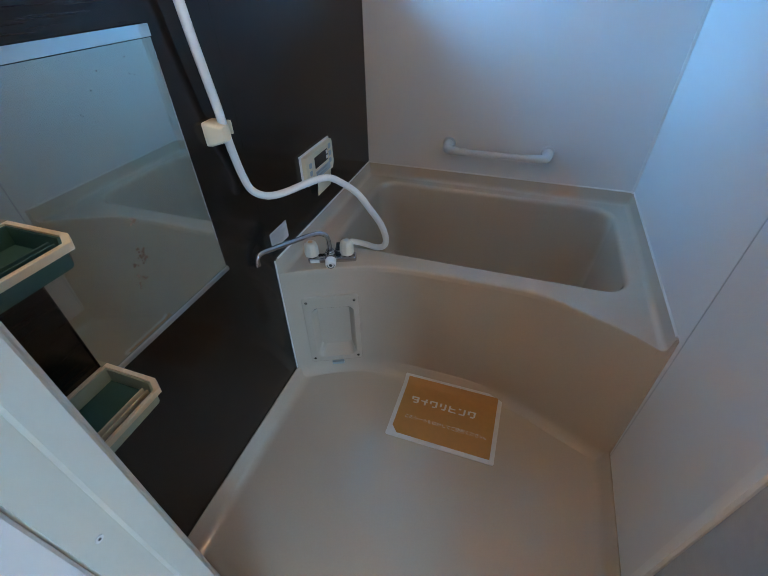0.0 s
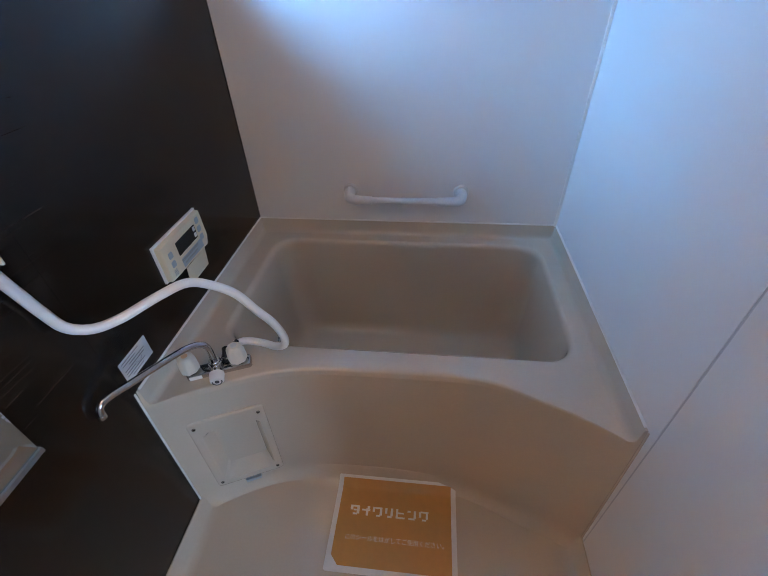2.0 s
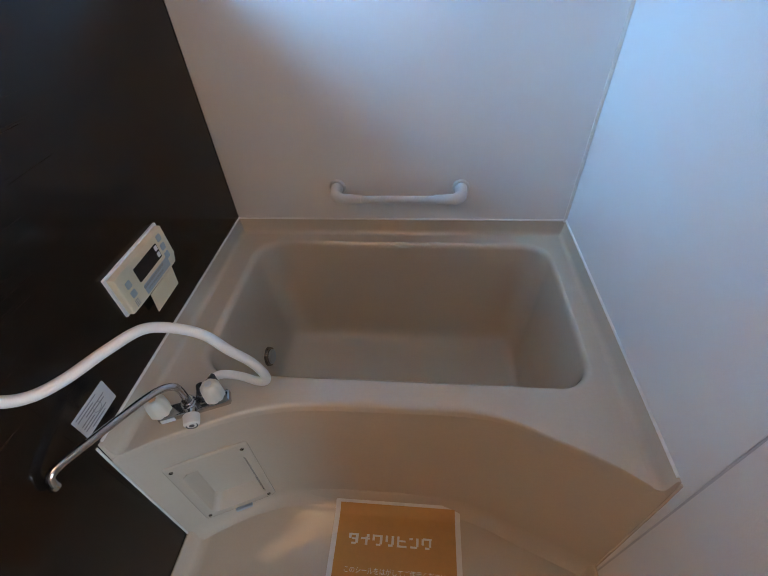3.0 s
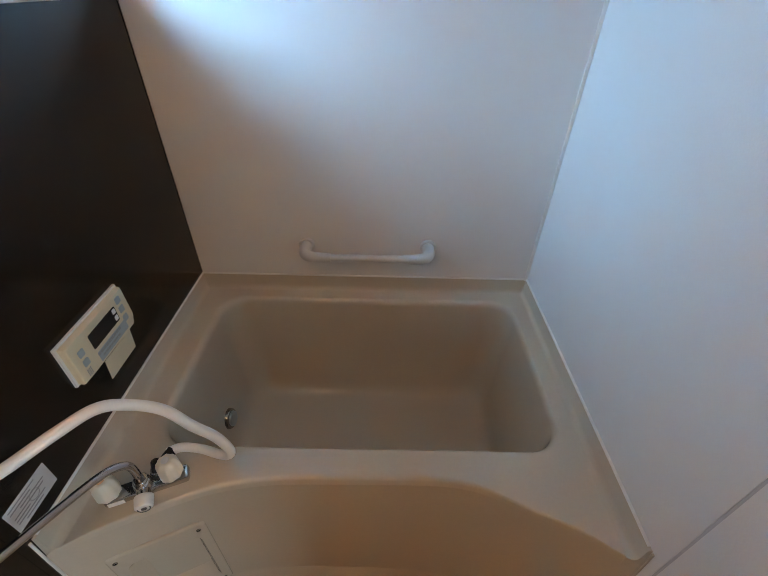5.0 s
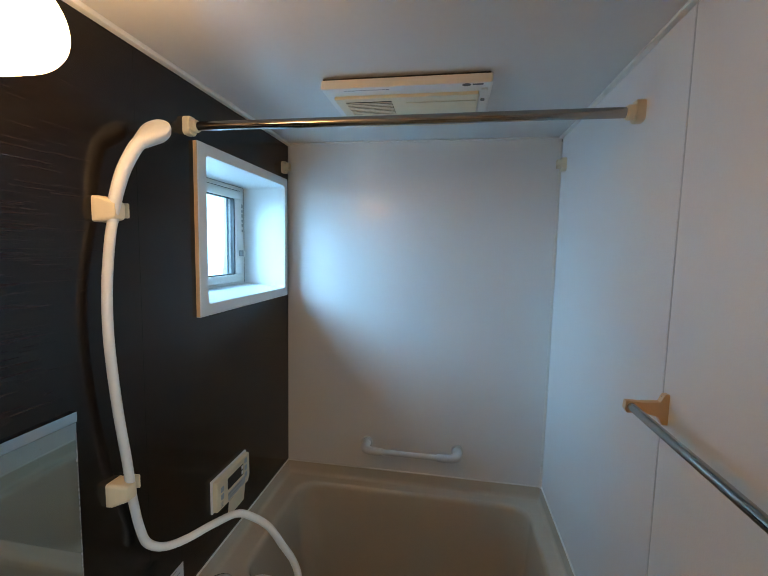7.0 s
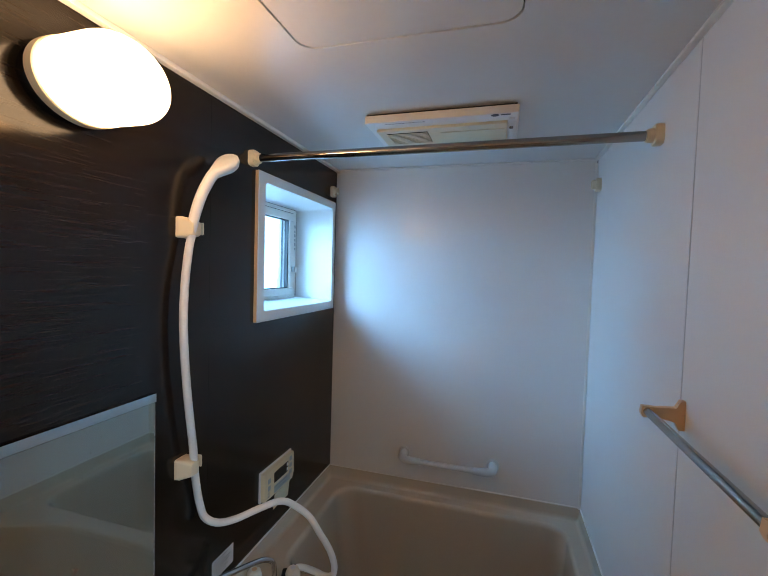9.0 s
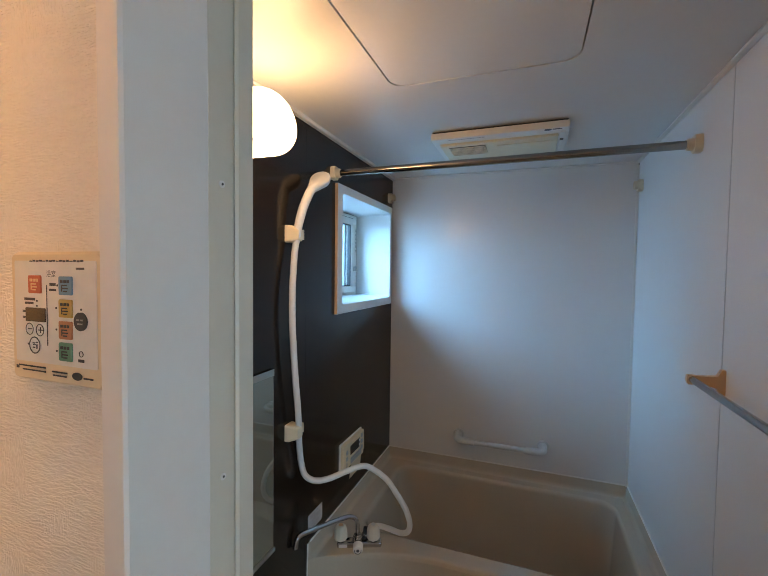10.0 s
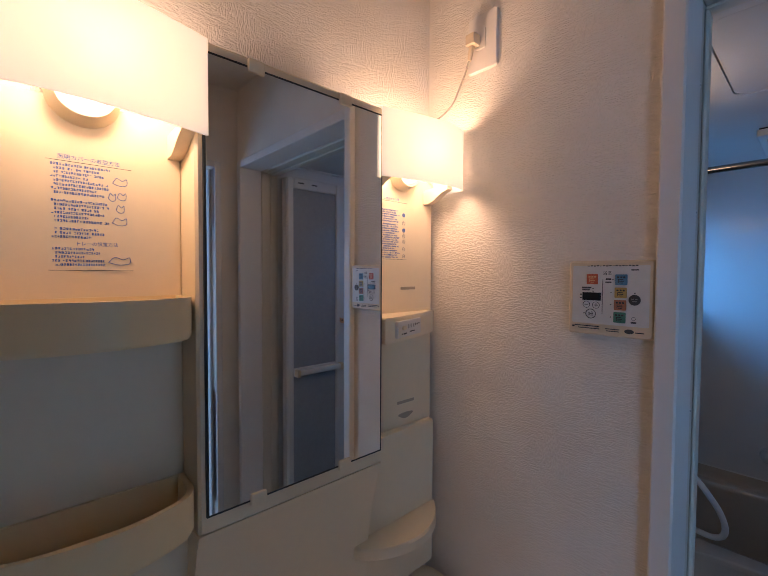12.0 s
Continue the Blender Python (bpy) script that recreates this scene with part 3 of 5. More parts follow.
YS = [0.955 + 0.005 * k for k in range(9)]
part("border", lying([(SY0, SX0 + 0.004, SX1 - 0.004), (SY0 + 0.004, SX0, SX1)] + [(y, SX0, SX1) for y in YS] + [(SY1 - 0.002, SX0 + 0.002, SX1 - 0.002)], 0.0005, 0.0028),
     M_SHEETWHITE, MAT, "white border")
ix0, ix1, iy0, iy1 = SX0 + 0.016, SX1 - 0.016, SY0 + 0.017, SY1 - 0.010
part("orange_field", lying([(iy0, ix0 + 0.024, ix1), (iy0 + 0.026, ix0, ix1)] + [(y, ix0, ix1) for y in YS if y < iy1] + [(iy1, ix0, ix1)], 0.0028, 0.0034),
     M_ORANGE, MAT, "orange field with a cut corner")
logo = B()
lx, lw = -0.180, 0.0371
STROKES = (((0.08, 0.5, 0.32, 1), (0.3, 0.82, 0.95, 1), (0.70, 0.12, 0.95, 0.9), (0.38, 0.42, 0.8, 0.58), (0.35, 0, 0.76, 0.18)), ((0.1, 0.5, 0.9, 0.68), (0.5, 0, 0.72, 0.75), (0.6, 0.75, 0.85, 1)),
           ((0.05, 0.45, 0.25, 1), (0.05, 0.82, 0.95, 1), (0.72, 0.15, 0.95, 1), (0.4, 0, 0.8, 0.18)), ((0.15, 0.4, 0.36, 1), (0.68, 0.2, 0.9, 1), (0.4, 0, 0.8, 0.2)),
           ((0.1, 0.1, 0.3, 1), (0.1, 0, 0.95, 0.18), (0.3, 0.5, 0.85, 0.66)), ((0.1, 0.75, 0.4, 0.95), (0.7, 0.15, 0.92, 0.95), (0.2, 0, 0.8, 0.18)),
           ((0.1, 0.35, 0.32, 0.9), (0.25, 0.82, 1, 1), (0.75, 0.2, 0.95, 0.9), (0.4, 0, 0.8, 0.18)))
for i, marks in enumerate(STROKES):
    for a, b, c, d in marks:
        box(logo, lx + lw * (i + a * 0.92), lx + lw * (i + c * 0.92), 0.878 + 0.029 * b, 0.878 + 0.029 * d, 0.0034, 0.0039)
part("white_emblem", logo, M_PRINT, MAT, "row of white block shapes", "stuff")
text_mesh("lettering", "このシールをはがしてご使用ください。", 0.0178, frame_matrix(Vector((-0.183, 0.806, 0.0040)), (1, 0, 0), (0, 1, 0)), M_PRINT, MAT)

# ---- mixer tap ----
TAP = thing("mixer_tap", (-0.53, 1.01, 0.53), "chrome two-handle mixer tap with white handles on the bathtub rim", "tap")
t_r = Vector((0.155, 0.064, 0)).normalized()
TM = frame_matrix(Vector((-0.526, 1.008, 0.522)), t_r, (0, 0, 1))      # x along the body, y up, z towards the washing side


part("body", placed(box(B(), -0.080, 0.092, 0.004, 0.028, -0.020, 0.018, bevel=0.008), TM), M_CHROME, TAP)
part("valve_housing", placed(cyl(B(), (0.0, 0.012, 0.002), (0.0, 0.046, 0.002), 0.0215, 0.018, 28, 0.004), TM), M_CHROME, TAP)
bn = part("bonnet", placed(cyl(B(), (0.026, 0.022, -0.012), (0.034, 0.064, -0.024), 0.0120, 0.0110, 24, 0.003), TM), M_BLACK, TAP)
part("bonnet_nut", placed(cyl(B(), (0.0275, 0.034, -0.0150), (0.0290, 0.042, -0.0170), 0.0145, seg=6, bevel=0.0015), TM), M_CHROME, bn)
part("diverter_neck", placed(cyl(B(), (0.002, 0.030, 0.010), (0.002, 0.027, 0.034), 0.0125, seg=20, bevel=0.002), TM), M_CHROME, TAP)
part("neck", placed(cyl(B(), (0, 0.028, 0), (0, 0.052, 0), 0.017, 0.015, 24, 0.003), TM), M_CHROME, TAP)
part("spout", tube(B(), spline([(-0.528, 1.010, 0.570), (-0.530, 1.009, 0.618), (-0.539, 1.000, 0.639), (-0.558, 0.975, 0.651), (-0.590, 0.920, 0.657),
                                (-0.628, 0.838, 0.668), (-0.645, 0.798, 0.673), (-0.652, 0.780, 0.666), (-0.655, 0.774, 0.642)], 48), 0.0085, 16), M_CHROME, TAP)
part("spout_collar", cyl(B(), (-0.655, 0.774, 0.648), (-0.655, 0.774, 0.637), 0.0098, seg=18, bevel=0.001), M_CHROME, TAP)
for sx in (-1.12, 1.03):
    st = part("handle_stem", placed(cyl(B(), (sx * 0.058, 0.028, 0), (sx * 0.058, 0.048, 0), 0.015, seg=20), TM), M_CHROME, TAP)
    h = B()
    prof = []
    for zz, rr in ((0.034, 0.0205), (0.037, 0.0240), (0.045, 0.0245), (0.070, 0.0230), (0.080, 0.0205), (0.086, 0.015), (0.0875, 0.011)):
        prof.append([Vector((sx * 0.058 + rr * (1 + 0.045 * math.cos(8 * a)) * math.cos(a), zz, rr * (1 + 0.045 * math.cos(8 * a)) * math.sin(a)))
                     for a in (2 * math.pi * k / 40 for k in range(40))])
    hd = part("handle", placed(loft(h, prof, True, True), TM), M_HANDLE, TAP, "ivory lobed handle")
    part("handle_button", placed(cyl(B(), (sx * 0.058, 0.0865, 0), (sx * 0.058, 0.0895, 0), 0.0085, seg=18, bevel=0.001), TM), M_AGED if sx < 0 else M_GREYP, hd)
part("index_ring", placed(loft(B(), [[Vector((0.002 + q * math.cos(a), 0.0226 + q * math.sin(a), zz)) for a in (2 * math.pi * k / 24 for k in range(24))]
                                    for q, zz in ((0.0135, 0.0550), (0.0135, 0.0556), (0.0108, 0.0556), (0.0108, 0.0550))]), TM), M_DARKINK, TAP, "dark index ring")
k = part("selector_knob", placed(cyl(B(), (0.002, 0.028, 0.028), (0.002, 0.023, 0.055), 0.0195, 0.018, 28, 0.004), TM), M_PLASTIC, TAP, "white selector knob")
part("knob_screw", placed(cyl(B(), (0.002, 0.023, 0.0545), (0.002, 0.0228, 0.0565), 0.0058, seg=16), TM), M_DARKINK, k)
part("name_plate", placed(box(B(), -0.072, -0.040, 0.010, 0.022, 0.018, 0.0190), TM), M_SHEETWHITE, TAP)
part("hose_union", tube(B(), spline([(-0.500, 1.030, 0.566), (-0.494, 1.052, 0.570), (-0.486, 1.078, 0.571)], 8), 0.012, 14), M_BLACK, TAP, "black hose union")

# ---- shower set ----
def hose_holder(z, y=0.757):
    h = thing("shower_holder", (XL, y, z), "cream plastic shower holder on the dark wall", "shower holder", "shower holders on the wall")
    part("block", loft(B(), [on_x(rrect(y - 0.018, z, 0.047, 0.056, 0.006), XL), on_x(rrect(y - 0.018, z, 0.047, 0.056, 0.008), XL + 0.012),
                             on_x(rrect(y - 0.010, z - 0.002, 0.034, 0.040, 0.008), XL + 0.036), on_x(rrect(y - 0.010, z - 0.002, 0.028, 0.034, 0.007), XL + 0.040)], True, True), M_CREAM, h)
    part("clip", box(B(), XL + 0.006, XL + 0.030, y + 0.024, y + 0.030, z - 0.016, z + 0.018, bevel=0.003), M_CREAM, h)
    part("clip_base", box(B(), XL, XL + 0.012, y + 0.008, y + 0.030, z - 0.018, z + 0.018, bevel=0.003), M_CREAM, h)
    return h


hose_holder(1.702, 0.765)
hose_holder(1.050, 0.767)
SH = thing("shower_set", (-0.62, 0.76, 1.0), "white hand shower with a long white hose by the dark wall", "shower")
hose = spline([(-0.640, 0.753, 1.690), (-0.640, 0.740, 1.640), (-0.636, 0.723, 1.540), (-0.634, 0.719, 1.420), (-0.634, 0.734, 1.260), (-0.636, 0.758, 1.110),
               (-0.642, 0.771, 1.040), (-0.650, 0.790, 0.975), (-0.652, 0.805, 0.918), (-0.642, 0.816, 0.872), (-0.615, 0.840, 0.848),
               (-0.580, 0.878, 0.845), (-0.532, 0.935, 0.856), (-0.492, 0.986, 0.856), (-0.456, 1.014, 0.830), (-0.414, 1.030, 0.793),
               (-0.375, 1.030, 0.745), (-0.345, 1.040, 0.692), (-0.330, 1.046, 0.640), (-0.338, 1.054, 0.600), (-0.370, 1.066, 0.578),
               (-0.420, 1.082, 0.572), (-0.466, 1.084, 0.573), (-0.495, 1.072, 0.570)], 190)
part("hose", tube(B(), hose, 0.0105, 14), M_PLASTIC, SH)
hp = spline([(-0.641, 0.748, 1.672), (-0.636, 0.752, 1.720), (-0.628, 0.768, 1.785), (-0.618, 0.792, 1.840), (-0.613, 0.806, 1.860)], 36)
hr = np.interp(np.linspace(0, 1, 37), (0, 0.08, 0.4, 0.8, 1.0), (0.0105, 0.0122, 0.0142, 0.0150, 0.0150))
hand = part("handle", tube(B(), hp, list(hr), 20), M_PLASTIC, SH, "white curved shower handle")
fn = Vector((0.10, -0.80, 0.60)).normalized()
fq = fn.to_track_quat("Z", "Y").to_matrix()
fc0 = Vector((-0.608, 0.842, 1.899))
head = B()
for back, r in ((0.0, 0.0345), (0.003, 0.0370), (0.010, 0.0365), (0.020, 0.0310), (0.027, 0.0220)):
    for k in range(32):
        a = 2 * math.pi * k / 32
        head.verts.new(fc0 - fn * back + fq @ Vector((r * math.cos(a), r * math.sin(a), 0)))
hdv = (hp[-1] - hp[-3])
hdv = Vector(hdv).normalized()
hdq = hdv.to_track_quat("Z", "Y").to_matrix()
for k in range(24):
    a = 2 * math.pi * k / 24
    head.verts.new(Vector(hp[-4]) + hdq @ Vector((0.0150 * math.cos(a), 0.0150 * math.sin(a), 0)))
res = bmesh.ops.convex_hull(head, input=head.verts)
bmesh.ops.delete(head, geom=[v for v in head.verts if not v.link_faces], context="VERTS")
part("head", head, M_PLASTIC, hand, "flared shower head")
part("spray_face", placed(cyl(B(), (0, 0, 0), (0, 0, 0.0015), 0.031, 0.030, 32), Matrix.Translation(fc0) @ fq.to_4x4()), M_PLASTIC, hand)

# ---- west wall fittings ----
MR = thing("bath_mirror", (XL, 0.47, 0.705), "tall frameless mirror with water stains on the dark bath wall", "mirror")
MY0, MY1, MZ0, MZ1 = 0.260, 0.657, 0.712, 1.258
part("glass", box(B(), XL + 0.0005, XL + 0.006, MY0, MY1, MZ0 + 0.004, MZ1), M_MIRROR, MR)
part("top_channel", box(B(), XL + 0.0005, XL + 0.009, MY0 - 0.001, MY1 + 0.001, MZ1 + 0.0012, MZ1 + 0.023, bevel=0.001), M_BAND, MR)
part("bottom_channel", box(B(), XL + 0.0005, XL + 0.011, MY0 - 0.002, MY1 + 0.004, MZ0 - 0.008, MZ0 + 0.0035, bevel=0.0015), M_EDGE, MR)
rng = random.Random(4)
for gy, gz, n, spread in ((0.456, 0.968, 7, 0.007), (0.448, 0.902, 6, 0.008), (0.446, 0.888, 9, 0.007), (0.436, 0.884, 5, 0.009), (0.421, 0.883, 3, 0.003), (0.432, 0.842, 3, 0.003),
                          (0.406, 0.838, 5, 0.008), (0.418, 0.852, 2, 0.010), (0.50, 1.20, 4, 0.03), (0.58, 1.22, 3, 0.02), (0.46, 1.17, 4, 0.02)):
    s = B()
    for _ in range(n):
        y, z, r = gy + rng.uniform(-spread, spread), gz + rng.uniform(-spread, spread), rng.uniform(0.0012, 0.0042) * (0.3 if gz > 1.1 else 1)
        pts = [(y + r * rng.uniform(0.5, 1.3) * math.cos(a), z + r * rng.uniform(0.5, 1.3) * math.sin(a)) for a in (k * math.pi / 5 for k in range(10))]
        prism(s, pts, on_x, XL + 0.0061, XL + 0.0064)
    part("stain", s, M_RUST, MR, "dark speck where the silvering has gone", "stuff")
s = B()
for k in range(60):
    z = 0.80 + k * 0.0073 + rng.uniform(-0.002, 0.002)
    box(s, XL + 0.0061, XL + 0.0065, MY1 - rng.uniform(0.0012, 0.0042), MY1, z, z + rng.uniform(0.002, 0.007))
part("worn_edge", s, M_GREYINK, MR, "pale corroded edge", "stuff")


def soap_tray(z, pale):
    label = "cream-rimmed pale green tray with a teal mat on the dark wall" if pale else "cream-rimmed tray with teal liner on the dark wall by the mirror"
    t = thing("soap_tray", (XL, 0.17, z - 0.05), label, "tray", "trays beside the mirror")
    y0, y1, xo = 0.066, 0.273, -0.513
    out = [(xo, y0 + 0.004), (xo, y1 - 0.016), (xo - 0.026, y1), (XL + 0.001, y1), (XL + 0.001, y0)]
    c = np.mean(out, axis=0)
    scaled = lambda f: [tuple(c + (np.array(p) - c) * f) for p in out]
    inn = scaled(0.89)
    part("rim", loft(B(), [on_z(inn, z - 0.012), on_z(out, z - 0.012), on_z(out, z - 0.001), on_z(scaled(0.985), z), on_z(inn, z), on_z(inn, z - 0.012)]), M_CREAM, t, "cream rim")
    part("liner", tray_skin(B(), scaled(0.885), z - 0.003, z - 0.040, 0.004, 0.005), M_PALEGREEN if pale else M_TEAL, t, "pale green shell" if pale else "teal liner")
    part("mat", prism(B(), scaled(0.80), on_z, z - 0.0345, z - 0.031), M_TEAL, t, "teal mat")
    for d in (0.010, 0.022):
        part("edge_rail", box(B(), xo - 0.012 - d, xo - 0.009 - d, y0 + 0.016, y1 - 0.026, z - 0.012, z - 0.001, bevel=0.001), M_TEAL if not pale else M_CREAM, t)
    return t


soap_tray(0.742, True)
soap_tray(1.070, False)

RC = thing("bath_remote", (XL, 1.245, 0.68), "cream bath controller with dark display and open flap on dark wall", "controller")
part("back_plate", prism(B(), [(1.133, 0.732), (1.133, 0.845), (1.359, 0.845), (1.362, 0.730)], on_x, XL, XL + 0.006), M_PAINT, RC)
body = part("body", prism(B(), [(1.139, 0.736), (1.139, 0.840), (1.353, 0.840), (1.357, 0.755), (1.345, 0.730), (1.178, 0.733)][::-1], on_x, XL + 0.006, XL + 0.022, edge=0.003), M_CREAM, RC)
fx = XL + 0.0222
part("display", prism(B(), rrect(1.254, 0.799, 0.104, 0.041, 0.003), on_x, fx, fx + 0.001), M_BLACK, body)
for y, z in ((1.168, 0.803), (1.168, 0.776), (1.325, 0.822), (1.325, 0.795), (1.325, 0.768)):
    part("key", prism(B(), rrect(y, z, 0.017, 0.018, 0.003), on_x, fx, fx + 0.0016), M_KEY, body)
part("key", prism(B(), rrect(1.298, 0.809, 0.011, 0.013, 0.002), on_x, fx + 0.001, fx + 0.0020), M_PRINT, body)
part("key", prism(B(), rrect(1.298, 0.790, 0.011, 0.013, 0.002), on_x, fx + 0.001, fx + 0.0020), M_PRINT, body)
part("label_strip", prism(B(), rrect(1.262, 0.7525, 0.116, 0.028, 0.002), on_x, fx, fx + 0.0005), M_KEY, body)
fx += 0.0005
pr = B()
for k in range(9):
    box(pr, fx, fx + 0.0006, 1.203 + 0.0105 * k, 1.211 + 0.0105 * k, 0.757, 0.764)
for k in range(7):
    box(pr, fx, fx + 0.0006, 1.215 + 0.0105 * k, 1.223 + 0.0105 * k, 0.746, 0.751)
for k in range(3):
    for j in range(4):
        box(pr, fx, fx + 0.0005, 1.158 + 0.005 * k, 1.161 + 0.005 * k, 0.742 + 0.005 * j, 0.745 + 0.005 * j)
part("printing", pr, M_GREYINK, body, kind="stuff")
part("flap", placed(box(B(), 0, 0.0025, 1.210, 1.320, -0.062, 0, bevel=0.0008), Matrix.Translation((XL + 0.020, 0, 0.731)) @ pose(0, 0, 0, 0, 6, 0)), M_CREAM, RC, "cream flap hanging open")

for piece in RC.children_recursive:
    piece.data.transform(Matrix.Translation((0, -0.010, 0.003)))

LB = thing("wall_sticker", (XL, 0.93, 0.62), "silver-grey printed sticker on the dark wall above the bathtub corner", "sticker")
part("film", prism(B(), rrect(0.929, 0.653, 0.103, 0.064, 0.002), on_x, XL, XL + 0.0008), M_GREYP, LB)
pr = B()
for j, (a, b) in enumerate(((0.885, 0.95), (0.885, 0.935), (0.905, 0.965), (0.885, 0.96), (0.885, 0.92), (0.885, 0.955), (0.90, 0.945))):
    box(pr, XL + 0.0008, XL + 0.0011, a, b, 0.676 - 0.008 * j, 0.679 - 0.008 * j)
ring = [(0.935 + 0.012 * math.cos(a), 0.652 + 0.012 * math.sin(a)) for a in (k * math.pi / 12 for k in range(24))]
ring2 = [(0.935 + 0.0105 * math.cos(a), 0.652 + 0.0105 * math.sin(a)) for a in (k * math.pi / 12 for k in range(24))]
loft(pr, [on_x(ring, XL + 0.0008), on_x(ring, XL + 0.0012), on_x(ring2, XL + 0.0012), on_x(ring2, XL + 0.0008)])
part("printing", pr, M_GREYINK, LB, kind="stuff")

LAMP = thing("bath_lamp", (XL, 0.463, 1.932), "lit oval opal wall lamp with cream collar on dark wall", "wall lamp")
def lamp_ring(x, r):
    return [Vector((x, 0.463 + 1.02 * r * math.cos(a), 1.946 + 0.81 * r * math.sin(a))) for a in (2 * math.pi * k / 48 for k in range(48))]
part("base", loft(B(), [lamp_ring(XL, 0.086), lamp_ring(-0.648, 0.086)], True, True), M_BLACK, LAMP, "dark base ring")
part("collar", loft(B(), [lamp_ring(-0.650, 0.094), lamp_ring(-0.648, 0.0965), lamp_ring(-0.630, 0.0965), lamp_ring(-0.628, 0.094)], True, True), M_CREAM, LAMP, "cream collar")
sh = []
for k in range(9):
    a = k / 8 * math.pi / 2
    sh.append(lamp_ring(-0.545 + 0.045 * math.sin(a), 0.056 + 0.039 * math.cos(a)))
part("shade", loft(B(), [lamp_ring(-0.628, 0.092), lamp_ring(-0.624, 0.094)] + sh + [lamp_ring(-0.498, 0.03)], True, True), M_LAMP, LAMP, "glowing opal shade")

# ---- window ----
WIN = structure("window_1", loft(B(), [on_x(rrect((1.074 + 1.737) / 2, (1.408 + 1.937) / 2, 0.663, 0.529, 0.004), XL),
        on_x(rrect((1.074 + 1.737) / 2, (1.408 + 1.937) / 2, 0.663, 0.529, 0.004), XL + 0.011),
        on_x(rrect((1.074 + 1.737) / 2, (1.408 + 1.937) / 2, 0.657, 0.523, 0.004), XL + 0.014),
        on_x(rrect((WY0 + WY1) / 2, (WZ0 + WZ1) / 2, WY1 - WY0 + 0.004, WZ1 - WZ0 + 0.004, 0.014), XL + 0.014),
        on_x(rrect((WY0 + WY1) / 2, (WZ0 + WZ1) / 2, WY1 - WY0, WZ1 - WZ0, 0.012), XL + 0.010),
        on_x(rrect((WY0 + WY1) / 2 + 0.011, (WZ0 + WZ1) / 2 + 0.003, WY1 - WY0 + 0.018, WZ1 - WZ0 - 0.014, 0.010), -0.862)]), M_PAINT,
        "white window surround with a deep reveal and a top-hung pane")
part("edge_strip", box(B(), XL + 0.001, XL + 0.012, 1.0715, 1.0738, 1.410, 1.935), M_AGED, WIN, "yellowed raw edge of the surround")
fx0, fx1 = -0.905, -0.862
fy0, fy1, fz0, fz1 = WY0 + 0.004, WY1 + 0.018, WZ0 + 0.009, WZ1 - 0.006
part("window_frame", boxes(B(), [(fx0, fx1, fy0, fy1, fz0, fz0 + 0.012), (fx0, fx1, fy0, fy1, fz1 - 0.018, fz1),
                                (fx0, fx1, fy0, fy0 + 0.034, fz0 + 0.012, fz1 - 0.018), (fx0, fx1, fy1 - 0.034, fy1, fz0 + 0.012, fz1 - 0.018)], 0.002), M_PLASTIC, WIN)
sy0, sy1, sz0, sz1 = fy0 + 0.036, fy1 - 0.036, fz0 + 0.014, fz1 - 0.020
sash = part("sash", boxes(B(), [(fx0, fx1 + 0.010, sy0, sy1, sz0, sz0 + 0.034), (fx0, fx1 + 0.010, sy0, sy1, sz1 - 0.036, sz1),
                                (fx0, fx1 + 0.010, sy0, sy0 + 0.050, sz0 + 0.034, sz1 - 0.036), (fx0, fx1 + 0.010, sy1 - 0.050, sy1, sz0 + 0.034, sz1 - 0.036)], 0.003), M_PLASTIC, WIN)
gy0, gy1, gz0, gz1 = sy0 + 0.050, sy1 - 0.050, sz0 + 0.034, sz1 - 0.036
part("gasket", boxes(B(), [(fx1 - 0.012, fx1 + 0.004, gy0, gy1, gz0, gz0 + 0.004), (fx1 - 0.012, fx1 + 0.004, gy0, gy1, gz1 - 0.004, gz1),
                           (fx1 - 0.012, fx1 + 0.004, gy0, gy0 + 0.004, gz0, gz1), (fx1 - 0.012, fx1 + 0.004, gy1 - 0.008, gy1, gz0, gz1)]), M_RUBBER, sash)
part("sash_gap", boxes(B(), [(fx0, fx1 + 0.0012, sy1, sy1 + 0.0025, sz0, sz1), (fx0, fx1 + 0.0012, sy0, sy1, sz1, sz1 + 0.0035), (fx0, fx1 + 0.0012, sy0 - 0.0025, sy0, sz0, sz1)]), M_RUBBER, WIN, "dark gap round the sash")
pane = part("pane", box(B(), fx1 - 0.022, fx1 - 0.018, gy0, gy1, gz0, gz1), M_DAYPANE, sash, "frosted pane full of daylight")
pane.visible_shadow = False
part("outer_rail", box(B(), fx1 - 0.040, fx1 - 0.028, gy1 - 0.018, gy1, gz0 - 0.01, gz1 + 0.01), M_KEY, WIN, "blue-grey outer rail")
lt = part("latch", box(B(), fx1 + 0.010, fx1 + 0.024, sy1 - 0.030, sy1 - 0.010, 1.585, 1.612, bevel=0.003), M_EDGE, sash)
part("latch_keeper", box(B(), fx1 + 0.0005, fx1 + 0.016, sy1 + 0.004, sy1 + 0.022, 1.582, 1.610, bevel=0.003), M_PLASTIC, WIN)
part("crank_cover", cyl(B(), (fx1 + 0.001, sy0 + 0.045, sz1 + 0.002), (fx1 + 0.030, sy0 + 0.045, sz1 - 0.004), 0.022, seg=24, bevel=0.004), M_PLASTIC, WIN)
pr = B()
